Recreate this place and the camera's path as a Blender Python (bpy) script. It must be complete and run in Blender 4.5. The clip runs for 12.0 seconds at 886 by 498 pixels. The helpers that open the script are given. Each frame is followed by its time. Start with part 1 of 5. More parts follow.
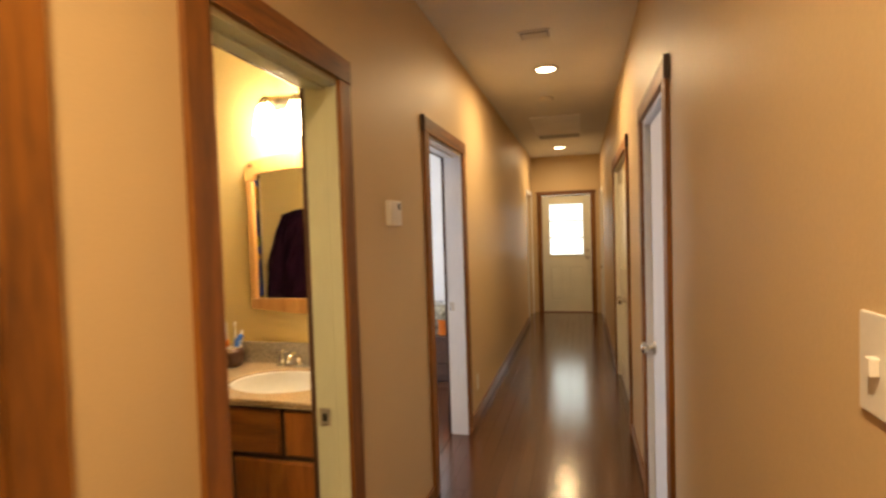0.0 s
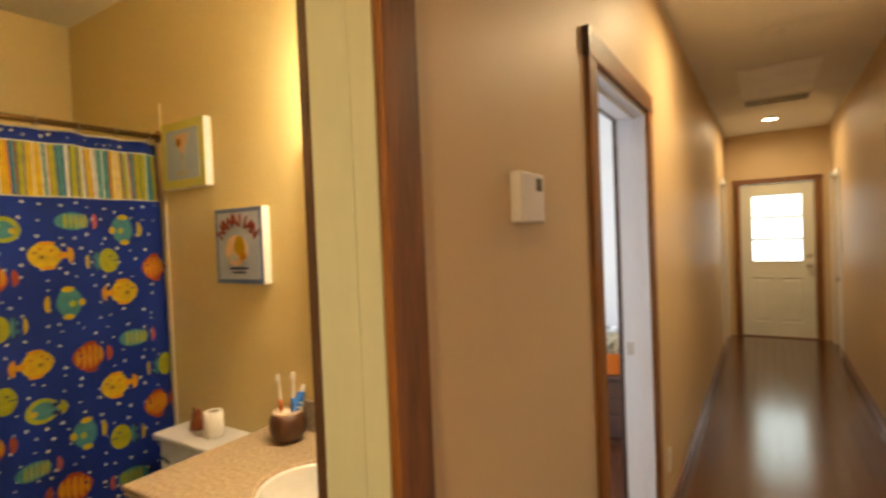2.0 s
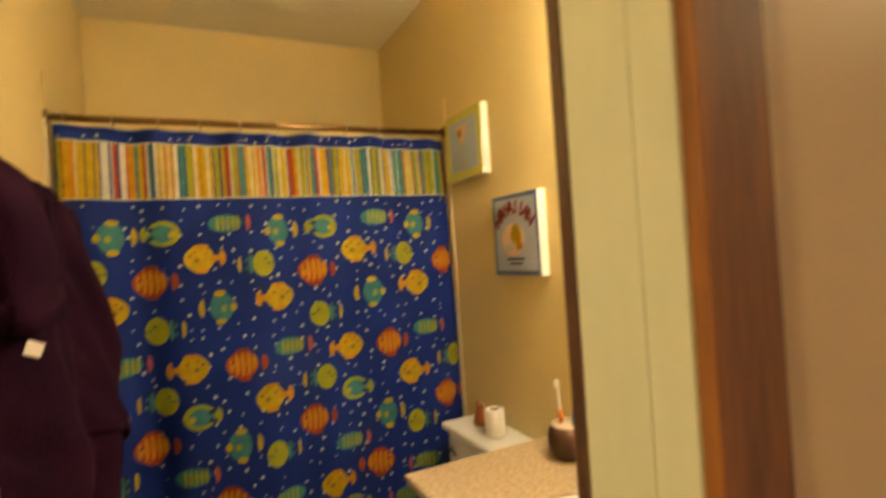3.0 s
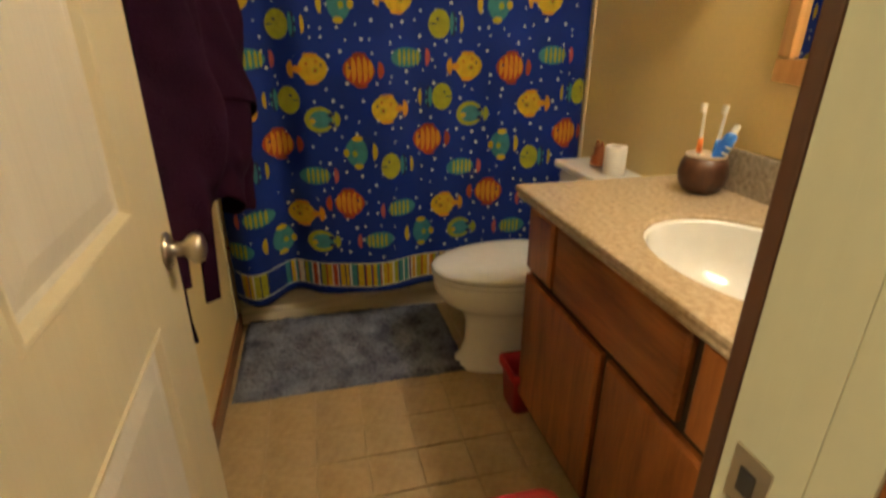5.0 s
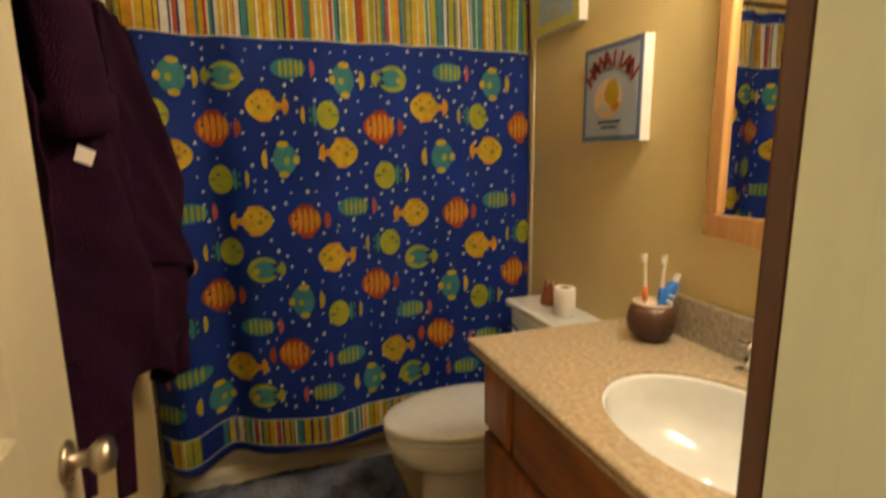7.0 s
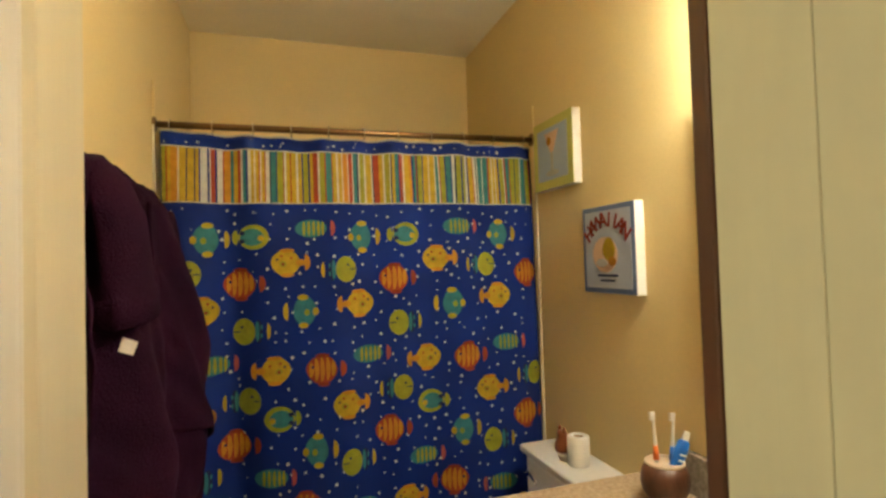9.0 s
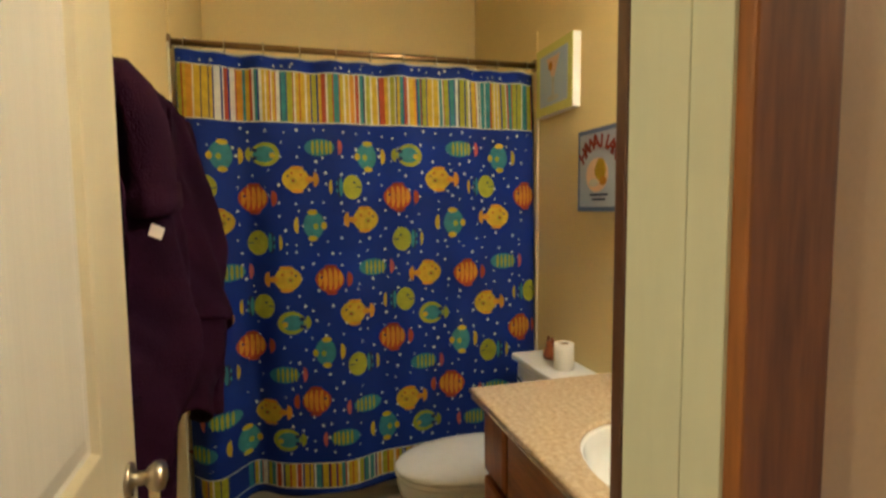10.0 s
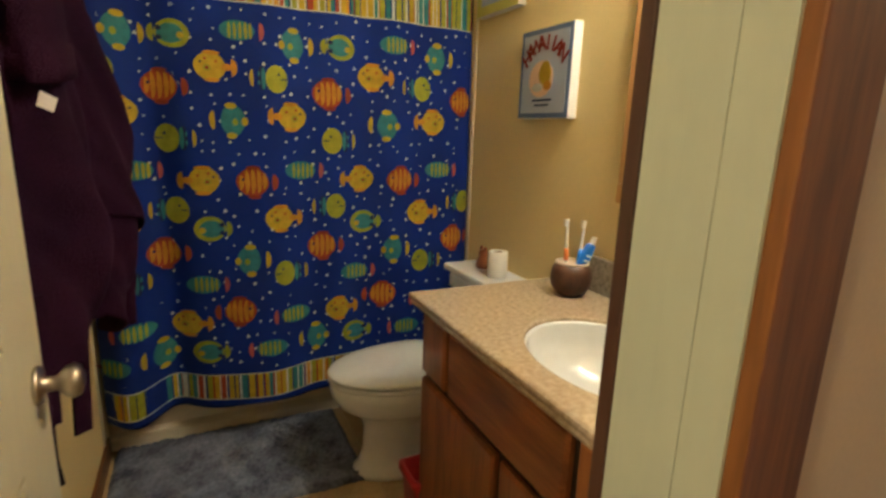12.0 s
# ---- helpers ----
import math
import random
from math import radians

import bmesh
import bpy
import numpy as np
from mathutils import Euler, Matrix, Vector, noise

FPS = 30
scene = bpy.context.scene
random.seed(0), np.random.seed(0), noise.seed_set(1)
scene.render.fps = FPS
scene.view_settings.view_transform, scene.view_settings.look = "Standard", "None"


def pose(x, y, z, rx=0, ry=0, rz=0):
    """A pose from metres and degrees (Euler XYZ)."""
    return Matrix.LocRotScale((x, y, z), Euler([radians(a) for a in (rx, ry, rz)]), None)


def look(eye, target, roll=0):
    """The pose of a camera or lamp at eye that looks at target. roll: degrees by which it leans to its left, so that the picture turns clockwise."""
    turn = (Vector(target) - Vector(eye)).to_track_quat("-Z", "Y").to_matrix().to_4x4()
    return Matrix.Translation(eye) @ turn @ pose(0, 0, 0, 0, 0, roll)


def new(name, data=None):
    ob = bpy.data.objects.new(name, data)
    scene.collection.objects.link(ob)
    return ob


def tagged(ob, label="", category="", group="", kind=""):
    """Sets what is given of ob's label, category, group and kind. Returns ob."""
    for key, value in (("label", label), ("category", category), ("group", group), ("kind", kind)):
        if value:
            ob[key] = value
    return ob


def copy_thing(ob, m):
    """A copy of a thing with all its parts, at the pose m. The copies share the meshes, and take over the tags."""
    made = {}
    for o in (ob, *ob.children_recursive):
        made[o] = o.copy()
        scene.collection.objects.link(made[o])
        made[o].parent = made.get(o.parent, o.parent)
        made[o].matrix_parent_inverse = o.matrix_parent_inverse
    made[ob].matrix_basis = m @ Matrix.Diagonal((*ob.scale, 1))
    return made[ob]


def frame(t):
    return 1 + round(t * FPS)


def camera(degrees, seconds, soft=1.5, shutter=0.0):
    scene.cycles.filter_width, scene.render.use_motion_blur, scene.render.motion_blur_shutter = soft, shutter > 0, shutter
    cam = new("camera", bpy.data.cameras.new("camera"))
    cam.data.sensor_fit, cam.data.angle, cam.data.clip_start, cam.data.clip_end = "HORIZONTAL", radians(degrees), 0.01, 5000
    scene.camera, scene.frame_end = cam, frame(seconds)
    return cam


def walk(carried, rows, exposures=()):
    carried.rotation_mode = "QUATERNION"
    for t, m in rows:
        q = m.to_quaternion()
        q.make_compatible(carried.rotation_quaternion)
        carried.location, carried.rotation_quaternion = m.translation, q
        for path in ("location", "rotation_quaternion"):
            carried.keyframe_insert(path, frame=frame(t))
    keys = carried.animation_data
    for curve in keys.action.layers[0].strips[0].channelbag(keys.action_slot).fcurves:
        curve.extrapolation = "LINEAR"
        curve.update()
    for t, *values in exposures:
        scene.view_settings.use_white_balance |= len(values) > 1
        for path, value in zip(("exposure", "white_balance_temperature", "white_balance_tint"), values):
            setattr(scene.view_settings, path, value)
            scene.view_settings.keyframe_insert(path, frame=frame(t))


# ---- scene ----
PATH = [
    (0, (0.814, 1.051, 1.478), (0.296, 2.981, 1.405), -1.8),
    (0.5, (0.800, 1.338, 1.453), (0.400, 3.297, 1.387), -3.3),
    (1, (0.735, 1.679, 1.468), (0.151, 3.591, 1.426), -2.8),
    (1.5, (0.573, 1.970, 1.478), (-0.224, 3.804, 1.447), -2.2),
    (2, (0.456, 2.146, 1.481), (-0.607, 3.840, 1.436), -2.3),
    (2.5, (0.396, 2.227, 1.468), (-1.025, 3.634, 1.438), -3.2),
    (3, (0.270, 2.373, 1.441), (-1.527, 3.251, 1.446), -3.8),
    (4.8, (0.185, 2.360, 1.217), (-1.643, 2.802, 0.538), 0.2),
    (5, (0.187, 2.349, 1.201), (-1.601, 2.791, 0.422), 0.3),
    (5.5, (0.197, 2.332, 1.176), (-1.538, 2.783, 0.287), 0.7),
    (6, (0.171, 2.353, 1.176), (-1.583, 2.829, 0.341), 0.4),
    (6.5, (0.137, 2.371, 1.234), (-1.678, 2.921, 0.599), -0.0),
    (7, (0.114, 2.389, 1.298), (-1.746, 3.029, 0.937), -0.6),
    (7.5, (0.104, 2.397, 1.377), (-1.754, 3.130, 1.286), -1.2),
    (7.7, (0.111, 2.397, 1.407), (-1.743, 3.146, 1.425), -1.6),
    (9.3, (0.238, 2.384, 1.451), (-1.684, 2.936, 1.460), -1.3),
    (9.5, (0.274, 2.384, 1.437), (-1.648, 2.931, 1.373), -0.9),
    (10, (0.319, 2.390, 1.350), (-1.597, 2.941, 1.192), -0.5),
    (10.5, (0.312, 2.385, 1.308), (-1.583, 2.960, 1.023), 0.0),
    (11, (0.280, 2.343, 1.277), (-1.565, 2.995, 0.865), 0.7),
    (11.5, (0.256, 2.308, 1.253), (-1.532, 3.059, 0.764), 1.6),
    (12, (0.238, 2.331, 1.273), (-1.518, 3.181, 0.832), 2.1),
]
cam = camera(81.3, 12.0, soft=2.6, shutter=0.5)
EXPOSURES = [(0.0, -0.8, 7300, 14), (0.5, -0.6, 7100, 14), (1.0, -0.65, 7000, 11), (2.0, -0.65, 6850, 10), (3.0, -0.55, 6900, 4), (5.0, -0.78, 5900, 6), (7.5, -0.86, 5900, 5), (9.5, -0.75, 5350, 3), (12.0, -0.88, 5280, 2)]
walk(cam, [(t, look(eye, target, roll)) for t, eye, target, roll in PATH], EXPOSURES)  # end of walk

# ---------------------------------------------------------------- world and light
world = bpy.data.worlds.new("world")
scene.world = world
world.use_nodes = True
wn = world.node_tree.nodes
sky = wn.new("ShaderNodeTexSky")
sky.sky_type = "NISHITA"
sky.sun_disc = False
sky.sun_elevation = radians(48)
sky.sun_rotation = radians(60)
world.node_tree.links.new(sky.outputs[0], wn["Background"].inputs[0])
wn["Background"].inputs[1].default_value = 0.15

sun_data = bpy.data.lights.new("sun", "SUN")
sun_data.energy, sun_data.angle, sun_data.color = 3.0, radians(0.5), (1.0, 0.95, 0.87)
sun = new("sun", sun_data)
sun.matrix_world = look((6, 14, 9), (0, 9, 0))

WARM = (1.0, 0.74, 0.42)
SOFT = (1.0, 0.82, 0.57)


def lamp(name, kind, where, watts, colour, size=0.1, target=None, spread=None):
    data = bpy.data.lights.new(name, kind)
    data.energy, data.color = watts, colour
    if kind == "AREA":
        data.shape, data.size = "DISK", size
        if spread:
            data.spread = radians(spread)
    else:
        data.shadow_soft_size = size
    ob = new(name, data)
    ob.matrix_world = look(where, target or (where[0], where[1] + 0.001, where[2] - 1))
    return ob


# ---------------------------------------------------------------- materials
def material(name, base, rough=0.6, metal=0.0, tones=None, scale=6.0, grain=60.0, bump=0.15, stretch=(1, 1, 1), spec=0.5,
             coat=0.0, depth=0.002):
    """A painted or natural surface: two scales of tone, fine relief and uneven gloss."""
    m = bpy.data.materials.new(name)
    m.use_nodes = True
    n, l = m.node_tree.nodes, m.node_tree.links
    b = n["Principled BSDF"]
    b.inputs["Metallic"].default_value = metal
    b.inputs["Specular IOR Level"].default_value = spec
    b.inputs["Coat Weight"].default_value = coat
    co = n.new("ShaderNodeTexCoord")
    mp = n.new("ShaderNodeMapping")
    mp.inputs["Scale"].default_value = stretch
    l.new(co.outputs["Object"], mp.inputs[0])
    big, fine = n.new("ShaderNodeTexNoise"), n.new("ShaderNodeTexNoise")
    big.inputs["Scale"].default_value, big.inputs["Detail"].default_value = scale, 4
    fine.inputs["Scale"].default_value, fine.inputs["Detail"].default_value = grain, 3
    l.new(mp.outputs[0], big.inputs["Vector"])
    l.new(mp.outputs[0], fine.inputs["Vector"])
    dark, light = tones or ([c * 0.93 for c in base], [min(1, c * 1.05) for c in base])
    mix = n.new("ShaderNodeMath")
    mix.operation = "MULTIPLY_ADD"
    mix.inputs[1].default_value = 0.35
    l.new(fine.outputs["Fac"], mix.inputs[0])
    part_big = n.new("ShaderNodeMath")
    part_big.operation = "MULTIPLY"
    part_big.inputs[1].default_value = 0.65
    l.new(big.outputs["Fac"], part_big.inputs[0])
    l.new(part_big.outputs[0], mix.inputs[2])
    ramp = n.new("ShaderNodeValToRGB")
    ramp.color_ramp.elements[0].position, ramp.color_ramp.elements[0].color = 0.32, (*dark, 1)
    ramp.color_ramp.elements[1].position, ramp.color_ramp.elements[1].color = 0.68, (*light, 1)
    l.new(mix.outputs[0], ramp.inputs[0])
    l.new(ramp.outputs[0], b.inputs["Base Color"])
    rr = n.new("ShaderNodeMapRange")
    rr.inputs["To Min"].default_value, rr.inputs["To Max"].default_value = max(0.02, rough - 0.07), min(1, rough + 0.07)
    l.new(big.outputs["Fac"], rr.inputs["Value"])
    l.new(rr.outputs[0], b.inputs["Roughness"])
    if bump:
        bp = n.new("ShaderNodeBump")
        bp.inputs["Strength"].default_value, bp.inputs["Distance"].default_value = bump, depth
        l.new(fine.outputs["Fac"], bp.inputs["Height"])
        l.new(bp.outputs[0], b.inputs["Normal"])
    return m


def wood(name, dark, light, along=2, rough=0.35, coat=0.25, scale=1.0):
    """Stained wood with grain running along one axis."""
    m = bpy.data.materials.new(name)
    m.use_nodes = True
    n, l = m.node_tree.nodes, m.node_tree.links
    b = n["Principled BSDF"]
    b.inputs["Coat Weight"].default_value = coat
    b.inputs["Coat Roughness"].default_value = 0.2
    co, mp = n.new("ShaderNodeTexCoord"), n.new("ShaderNodeMapping")
    s = [9.0 * scale] * 3
    s[along] = 0.9 * scale
    mp.inputs["Scale"].default_value = s
    info = n.new("ShaderNodeObjectInfo")
    l.new(info.outputs["Random"], mp.inputs["Location"])
    l.new(co.outputs["Object"], mp.inputs[0])
    a, f = n.new("ShaderNodeTexNoise"), n.new("ShaderNodeTexNoise")
    a.inputs["Scale"].default_value, a.inputs["Detail"].default_value, a.inputs["Distortion"].default_value = 1.3, 5, 1.2
    f.inputs["Scale"].default_value, f.inputs["Detail"].default_value = 14, 4
    l.new(mp.outputs[0], a.inputs["Vector"])
    l.new(mp.outputs[0], f.inputs["Vector"])
    mix = n.new("ShaderNodeMath")
    mix.operation = "MULTIPLY_ADD"
    mix.inputs[1].default_value = 0.3
    l.new(f.outputs["Fac"], mix.inputs[0])
    h = n.new("ShaderNodeMath")
    h.operation, h.inputs[1].default_value = "MULTIPLY", 0.7
    l.new(a.outputs["Fac"], h.inputs[0])
    l.new(h.outputs[0], mix.inputs[2])
    ramp = n.new("ShaderNodeValToRGB")
    ramp.color_ramp.elements[0].position, ramp.color_ramp.elements[0].color = 0.33, (*dark, 1)
    ramp.color_ramp.elements[1].position, ramp.color_ramp.elements[1].color = 0.64, (*light, 1)
    l.new(mix.outputs[0], ramp.inputs[0])
    l.new(ramp.outputs[0], b.inputs["Base Color"])
    b.inputs["Roughness"].default_value = rough
    bp = n.new("ShaderNodeBump")
    bp.inputs["Strength"].default_value, bp.inputs["Distance"].default_value = 0.2, 0.0008
    l.new(f.outputs["Fac"], bp.inputs["Height"])
    l.new(bp.outputs[0], b.inputs["Normal"])
    return m


def plain(name, base, rough=0.5, metal=0.0, emit=0.0, tint=None):
    m = bpy.data.materials.new(name)
    m.use_nodes = True
    b = m.node_tree.nodes["Principled BSDF"]
    b.inputs["Base Color"].default_value = (*base, 1)
    b.inputs["Roughness"].default_value, b.inputs["Metallic"].default_value = rough, metal
    if emit:
        b.inputs["Emission Color"].default_value = (*(tint or base), 1)
        b.inputs["Emission Strength"].default_value = emit
    return m


M_HALL = material("tan_satin_paint", (0.60, 0.45, 0.26), 0.52, scale=1.2, grain=140, bump=0.25, depth=0.0015)
M_BATH = material("mustard_wall_paint", (0.74, 0.59, 0.28), 0.55, scale=1.5, grain=140, bump=0.25, depth=0.0015)
M_CEIL = material("white_ceiling_paint", (0.76, 0.75, 0.72), 0.9, scale=2, grain=90, bump=0.4, depth=0.003)
M_BCEIL = material("cream_ceiling_paint", (0.85, 0.79, 0.62), 0.9, scale=2, grain=90, bump=0.4, depth=0.003)
M_CASING = wood("stained_door_casing", (0.085, 0.030, 0.006), (0.29, 0.108, 0.019), 2, rough=0.5, coat=0.04)
M_CASING_H = wood("stained_head_casing", (0.085, 0.030, 0.006), (0.29, 0.108, 0.019), 1, rough=0.5, coat=0.04)
# Real end grain; on the bathroom-side trim the dark stands for shade.
M_ENDGRAIN_SHADE = wood("dark_end_grain_shaded_trim", (0.035, 0.014, 0.007), (0.08, 0.03, 0.014), 2)
M_BASE = wood("stained_baseboard", (0.11, 0.04, 0.015), (0.24, 0.095, 0.035), 1)
M_BASEX = wood("stained_baseboard_across", (0.11, 0.04, 0.015), (0.24, 0.095, 0.035), 0)
M_JAMB = material("cream_gloss_paint", (0.55, 0.58, 0.44), 0.4, scale=3, grain=60, bump=0.15, stretch=(1, 1, 0.2))
M_DOOR = material("cream_door_paint", (0.62, 0.55, 0.38), 0.4, scale=4, grain=50, bump=0.3, stretch=(3, 3, 0.12), depth=0.001)
# Panel faces, paler and greyer than the cream leaf around them.
M_PANEL = material("pale_panel_tone", (0.62, 0.58, 0.50), 0.5, scale=4, grain=50, bump=0.4, stretch=(4, 4, 0.10), depth=0.0015)
M_WHITE = material("white_door_paint", (0.76, 0.77, 0.78), 0.4, scale=3, grain=60, bump=0.15, stretch=(1, 1, 0.2))
M_HATCH = material("white_panel_paint", (0.86, 0.86, 0.86), 0.6, scale=3, grain=60, bump=0.1)
M_FARDOOR = material("pale_steel_door_paint", (0.72, 0.70, 0.58), 0.45, scale=3, grain=80, bump=0.1)
M_NICKEL = material("brushed_nickel", (0.55, 0.50, 0.42), 0.28, 1.0, scale=10, grain=120, bump=0.05)
M_CHROME = material("chrome", (0.85, 0.85, 0.85), 0.08, 1.0, scale=8, grain=60, bump=0.0)
M_BRASS = material("worn_bronze", (0.25, 0.16, 0.08), 0.35, 1.0, scale=20, grain=90, bump=0.1)
M_PLASTIC = material("white_plastic", (0.74, 0.72, 0.68), 0.4, scale=8, grain=90, bump=0.05)
M_DARK = material("dark_plastic", (0.02, 0.02, 0.022), 0.4, scale=8, grain=60, bump=0.05)
M_PORCELAIN = material("white_porcelain", (0.82, 0.83, 0.84), 0.12, scale=3, grain=30, bump=0.0, coat=0.5)
M_TUB = material("tub_acrylic", (0.72, 0.66, 0.52), 0.25, scale=3, grain=30, bump=0.05)
M_OAK = wood("honey_oak", (0.15, 0.046, 0.009), (0.37, 0.128, 0.024), 2, rough=0.38)
M_OAKH = wood("honey_oak_across", (0.15, 0.046, 0.009), (0.37, 0.128, 0.024), 0, rough=0.38)
M_PINE = wood("pine", (0.42, 0.21, 0.07), (0.60, 0.34, 0.13), 2, rough=0.4)
M_GAP = material("shadow_gap_wood", (0.03, 0.014, 0.006), 0.6, scale=6, grain=60, bump=0.0)
M_RUG = material("blue_grey_shag", (0.16, 0.17, 0.22), 0.95, tones=((0.035, 0.04, 0.078), (0.22, 0.24, 0.34)), scale=12, grain=70,
                 bump=0.8, depth=0.01)
M_ROBE = material("purple_terry_cloth", (0.05, 0.012, 0.045), 0.97, tones=((0.006, 0.0018, 0.008), (0.024, 0.006, 0.020)), scale=5,
                  grain=220, bump=0.9, depth=0.004, spec=0.06)
M_RED = material("red_plastic", (0.42, 0.02, 0.03), 0.35, scale=5, grain=60, bump=0.05)
M_BIN_INSIDE = material("dark_bin_inside", (0.025, 0.022, 0.03), 0.5, scale=8, grain=120, bump=0.2)
M_PAPER = material("tissue_paper", (0.80, 0.77, 0.72), 0.95, scale=20, grain=120, bump=0.4)
M_COCO = material("coconut_shell", (0.09, 0.035, 0.018), 0.45, tones=((0.03, 0.010, 0.005), (0.095, 0.035, 0.016)), scale=14, grain=90,
                  bump=0.6, stretch=(1, 1, 0.4))
M_COCORIM = material("pale_coconut_rim", (0.62, 0.50, 0.38), 0.7, scale=20, grain=90, bump=0.2)
M_AMBER = material("amber_glazed_clay", (0.20, 0.06, 0.02), 0.3, scale=20, grain=80, bump=0.1)
M_BLUEP = material("blue_tube", (0.02, 0.13, 0.55), 0.3, scale=8, grain=60, bump=0.0)
M_ORANGEP = material("orange_plastic", (0.75, 0.20, 0.03), 0.4, scale=8, grain=60, bump=0.0)
M_ROOM = material("cool_white_wall", (0.74, 0.76, 0.82), 0.8, scale=2, grain=120, bump=0.2)
M_BROWNF = wood("dark_brown_furniture", (0.05, 0.02, 0.012), (0.11, 0.05, 0.03), 2)
M_MIRROR = plain("mirror_glass", (0.86, 0.87, 0.85), 0.015, 1.0)
M_LAMPGLASS = plain("lit_frosted_glass", (0.95, 0.85, 0.7), 0.4, emit=145.0, tint=(1.0, 0.81, 0.54))
M_DOWNLIGHT = plain("lit_downlight_lens", (0.95, 0.9, 0.8), 0.4, emit=30.0, tint=(1.0, 0.78, 0.50))
M_BLUECLOTH = material("curtain_blue_cloth", (0.012, 0.035, 0.26), 0.8, tones=((0.003, 0.012, 0.115), (0.006, 0.022, 0.19)), scale=4,
                       grain=240, bump=0.3, spec=0.15)


def cloth(name, base):
    base = [c * 0.55 for c in base]
    return material(name, base, 0.8, tones=([c * 0.75 for c in base], [min(1, c * 1.15) for c in base]), scale=40, grain=240, bump=0.3, spec=0.2)


M_FY = cloth("print_yellow", (0.66, 0.46, 0.02))
M_FO = cloth("print_orange", (0.44, 0.075, 0.03))
M_FG = cloth("print_lime", (0.42, 0.43, 0.03))
M_FT = cloth("print_teal", (0.06, 0.26, 0.30))
M_FW = cloth("print_white", (0.82, 0.82, 0.76))
M_FP = cloth("print_pink", (0.55, 0.12, 0.12))
M_FN = cloth("print_navy", (0.02, 0.03, 0.12))
M_FR = cloth("print_red_brown", (0.34, 0.05, 0.03))
M_FA = cloth("print_amber", (0.70, 0.33, 0.02))


def floor_boards():
    m = wood("glossy_floor_boards", (0.036, 0.010, 0.0035), (0.090, 0.027, 0.009), 1, rough=0.17, coat=0.6)
    return m


M_FLOOR = floor_boards()


def tile_vinyl():
    m = material("beige_floor_tile", (0.45, 0.33, 0.18), 0.42, tones=((0.33, 0.235, 0.12), (0.52, 0.39, 0.22)), scale=7, grain=60, bump=0.1)
    return m


M_TILE = tile_vinyl()
M_GROUT = material("floor_grout", (0.50, 0.39, 0.24), 0.8, scale=10, grain=90, bump=0.2)


def granite(name, base, dark, light):
    m = material(name, base, 0.22, tones=(dark, light), scale=75, grain=330, bump=0.03, coat=0.2)
    return m


M_STONE = granite("speckled_solid_counter", (0.52, 0.40, 0.27), (0.34, 0.25, 0.16), (0.60, 0.48, 0.34))
M_SPLASH = granite("grey_speckled_splash", (0.36, 0.31, 0.26), (0.22, 0.19, 0.16), (0.48, 0.43, 0.37))


# ---------------------------------------------------------------- mesh helpers
def finish(name, bm, mat, parent=None, label="", smooth=False):
    me = bpy.data.meshes.new(name)
    bmesh.ops.recalc_face_normals(bm, faces=bm.faces)
    bm.to_mesh(me)
    bm.free()
    for m in (mat if isinstance(mat, (list, tuple)) else [mat]):
        me.materials.append(m)
    if smooth:
        for p in me.polygons:
            p.use_smooth = True
    ob = new(name, me)
    if parent:
        ob.parent = parent
    if label:
        ob["label"] = label
    return ob


def part(name, bm, mat, parent, label="", smooth=False):
    return finish(name, bm, mat, parent, label, smooth)


def thing(name, label, category, group="", kind=""):
    return tagged(new(name), label, category, group, kind)


def box(lo, hi, bevel=0.0, bm=None, seg=2):
    bm = bm or bmesh.new()
    lo, hi = [min(a, b) for a, b in zip(lo, hi)], [max(a, b) for a, b in zip(lo, hi)]
    vs = bmesh.ops.create_cube(bm, size=1.0)["verts"]
    for v in vs:
        v.co = Vector([lo[i] + (v.co[i] + 0.5) * (hi[i] - lo[i]) for i in range(3)])
    if bevel:
        es = list({e for v in vs for e in v.link_edges})
        bmesh.ops.bevel(bm, geom=es, offset=bevel, segments=seg, affect="EDGES", profile=0.6)
    return bm


def lathe(profile, at=(0, 0, 0), axis="z", seg=28, bm=None, sx=1.0, sy=1.0):
    """Turned body from (radius, height) pairs."""
    bm = bm or bmesh.new()
    rings = []
    for r, h in profile:
        ring = []
        for i in range(seg):
            a = 2 * math.pi * i / seg
            p = (r * math.cos(a) * sx, r * math.sin(a) * sy, h)
            if axis == "y":
                p = (p[0], p[2], p[1])
            elif axis == "x":
                p = (p[2], p[0], p[1])
            ring.append(bm.verts.new((p[0] + at[0], p[1] + at[1], p[2] + at[2])))
        rings.append(ring)
    for a, b in zip(rings, rings[1:]):
        for i in range(seg):
            j = (i + 1) % seg
            bm.faces.new((a[i], a[j], b[j], b[i]))
    for ring in (rings[0], rings[-1]):
        bm.faces.new(ring)
    return bm


def tube(points, radius, seg=10, bm=None):
    """A bar swept along a line of points; radius may be one number or one for each point."""
    bm = bm or bmesh.new()
    pts = [Vector(p) for p in points]
    rad = radius if isinstance(radius, (list, tuple)) else [radius] * len(pts)
    rings = []
    for i, p in enumerate(pts):
        d = (pts[min(i + 1, len(pts) - 1)] - pts[max(i - 1, 0)]).normalized()
        u = d.orthogonal().normalized() if not rings else (last - d * last.dot(d)).normalized()
        last = u
        w = d.cross(u)
        rings.append([bm.verts.new(p + (u * math.cos(a) + w * math.sin(a)) * rad[i]) for a in [2 * math.pi * k / seg for k in range(seg)]])
    for a, b in zip(rings, rings[1:]):
        for i in range(seg):
            j = (i + 1) % seg
            bm.faces.new((a[i], a[j], b[j], b[i]))
    bm.faces.new(rings[0])
    bm.faces.new(rings[-1])
    return bm


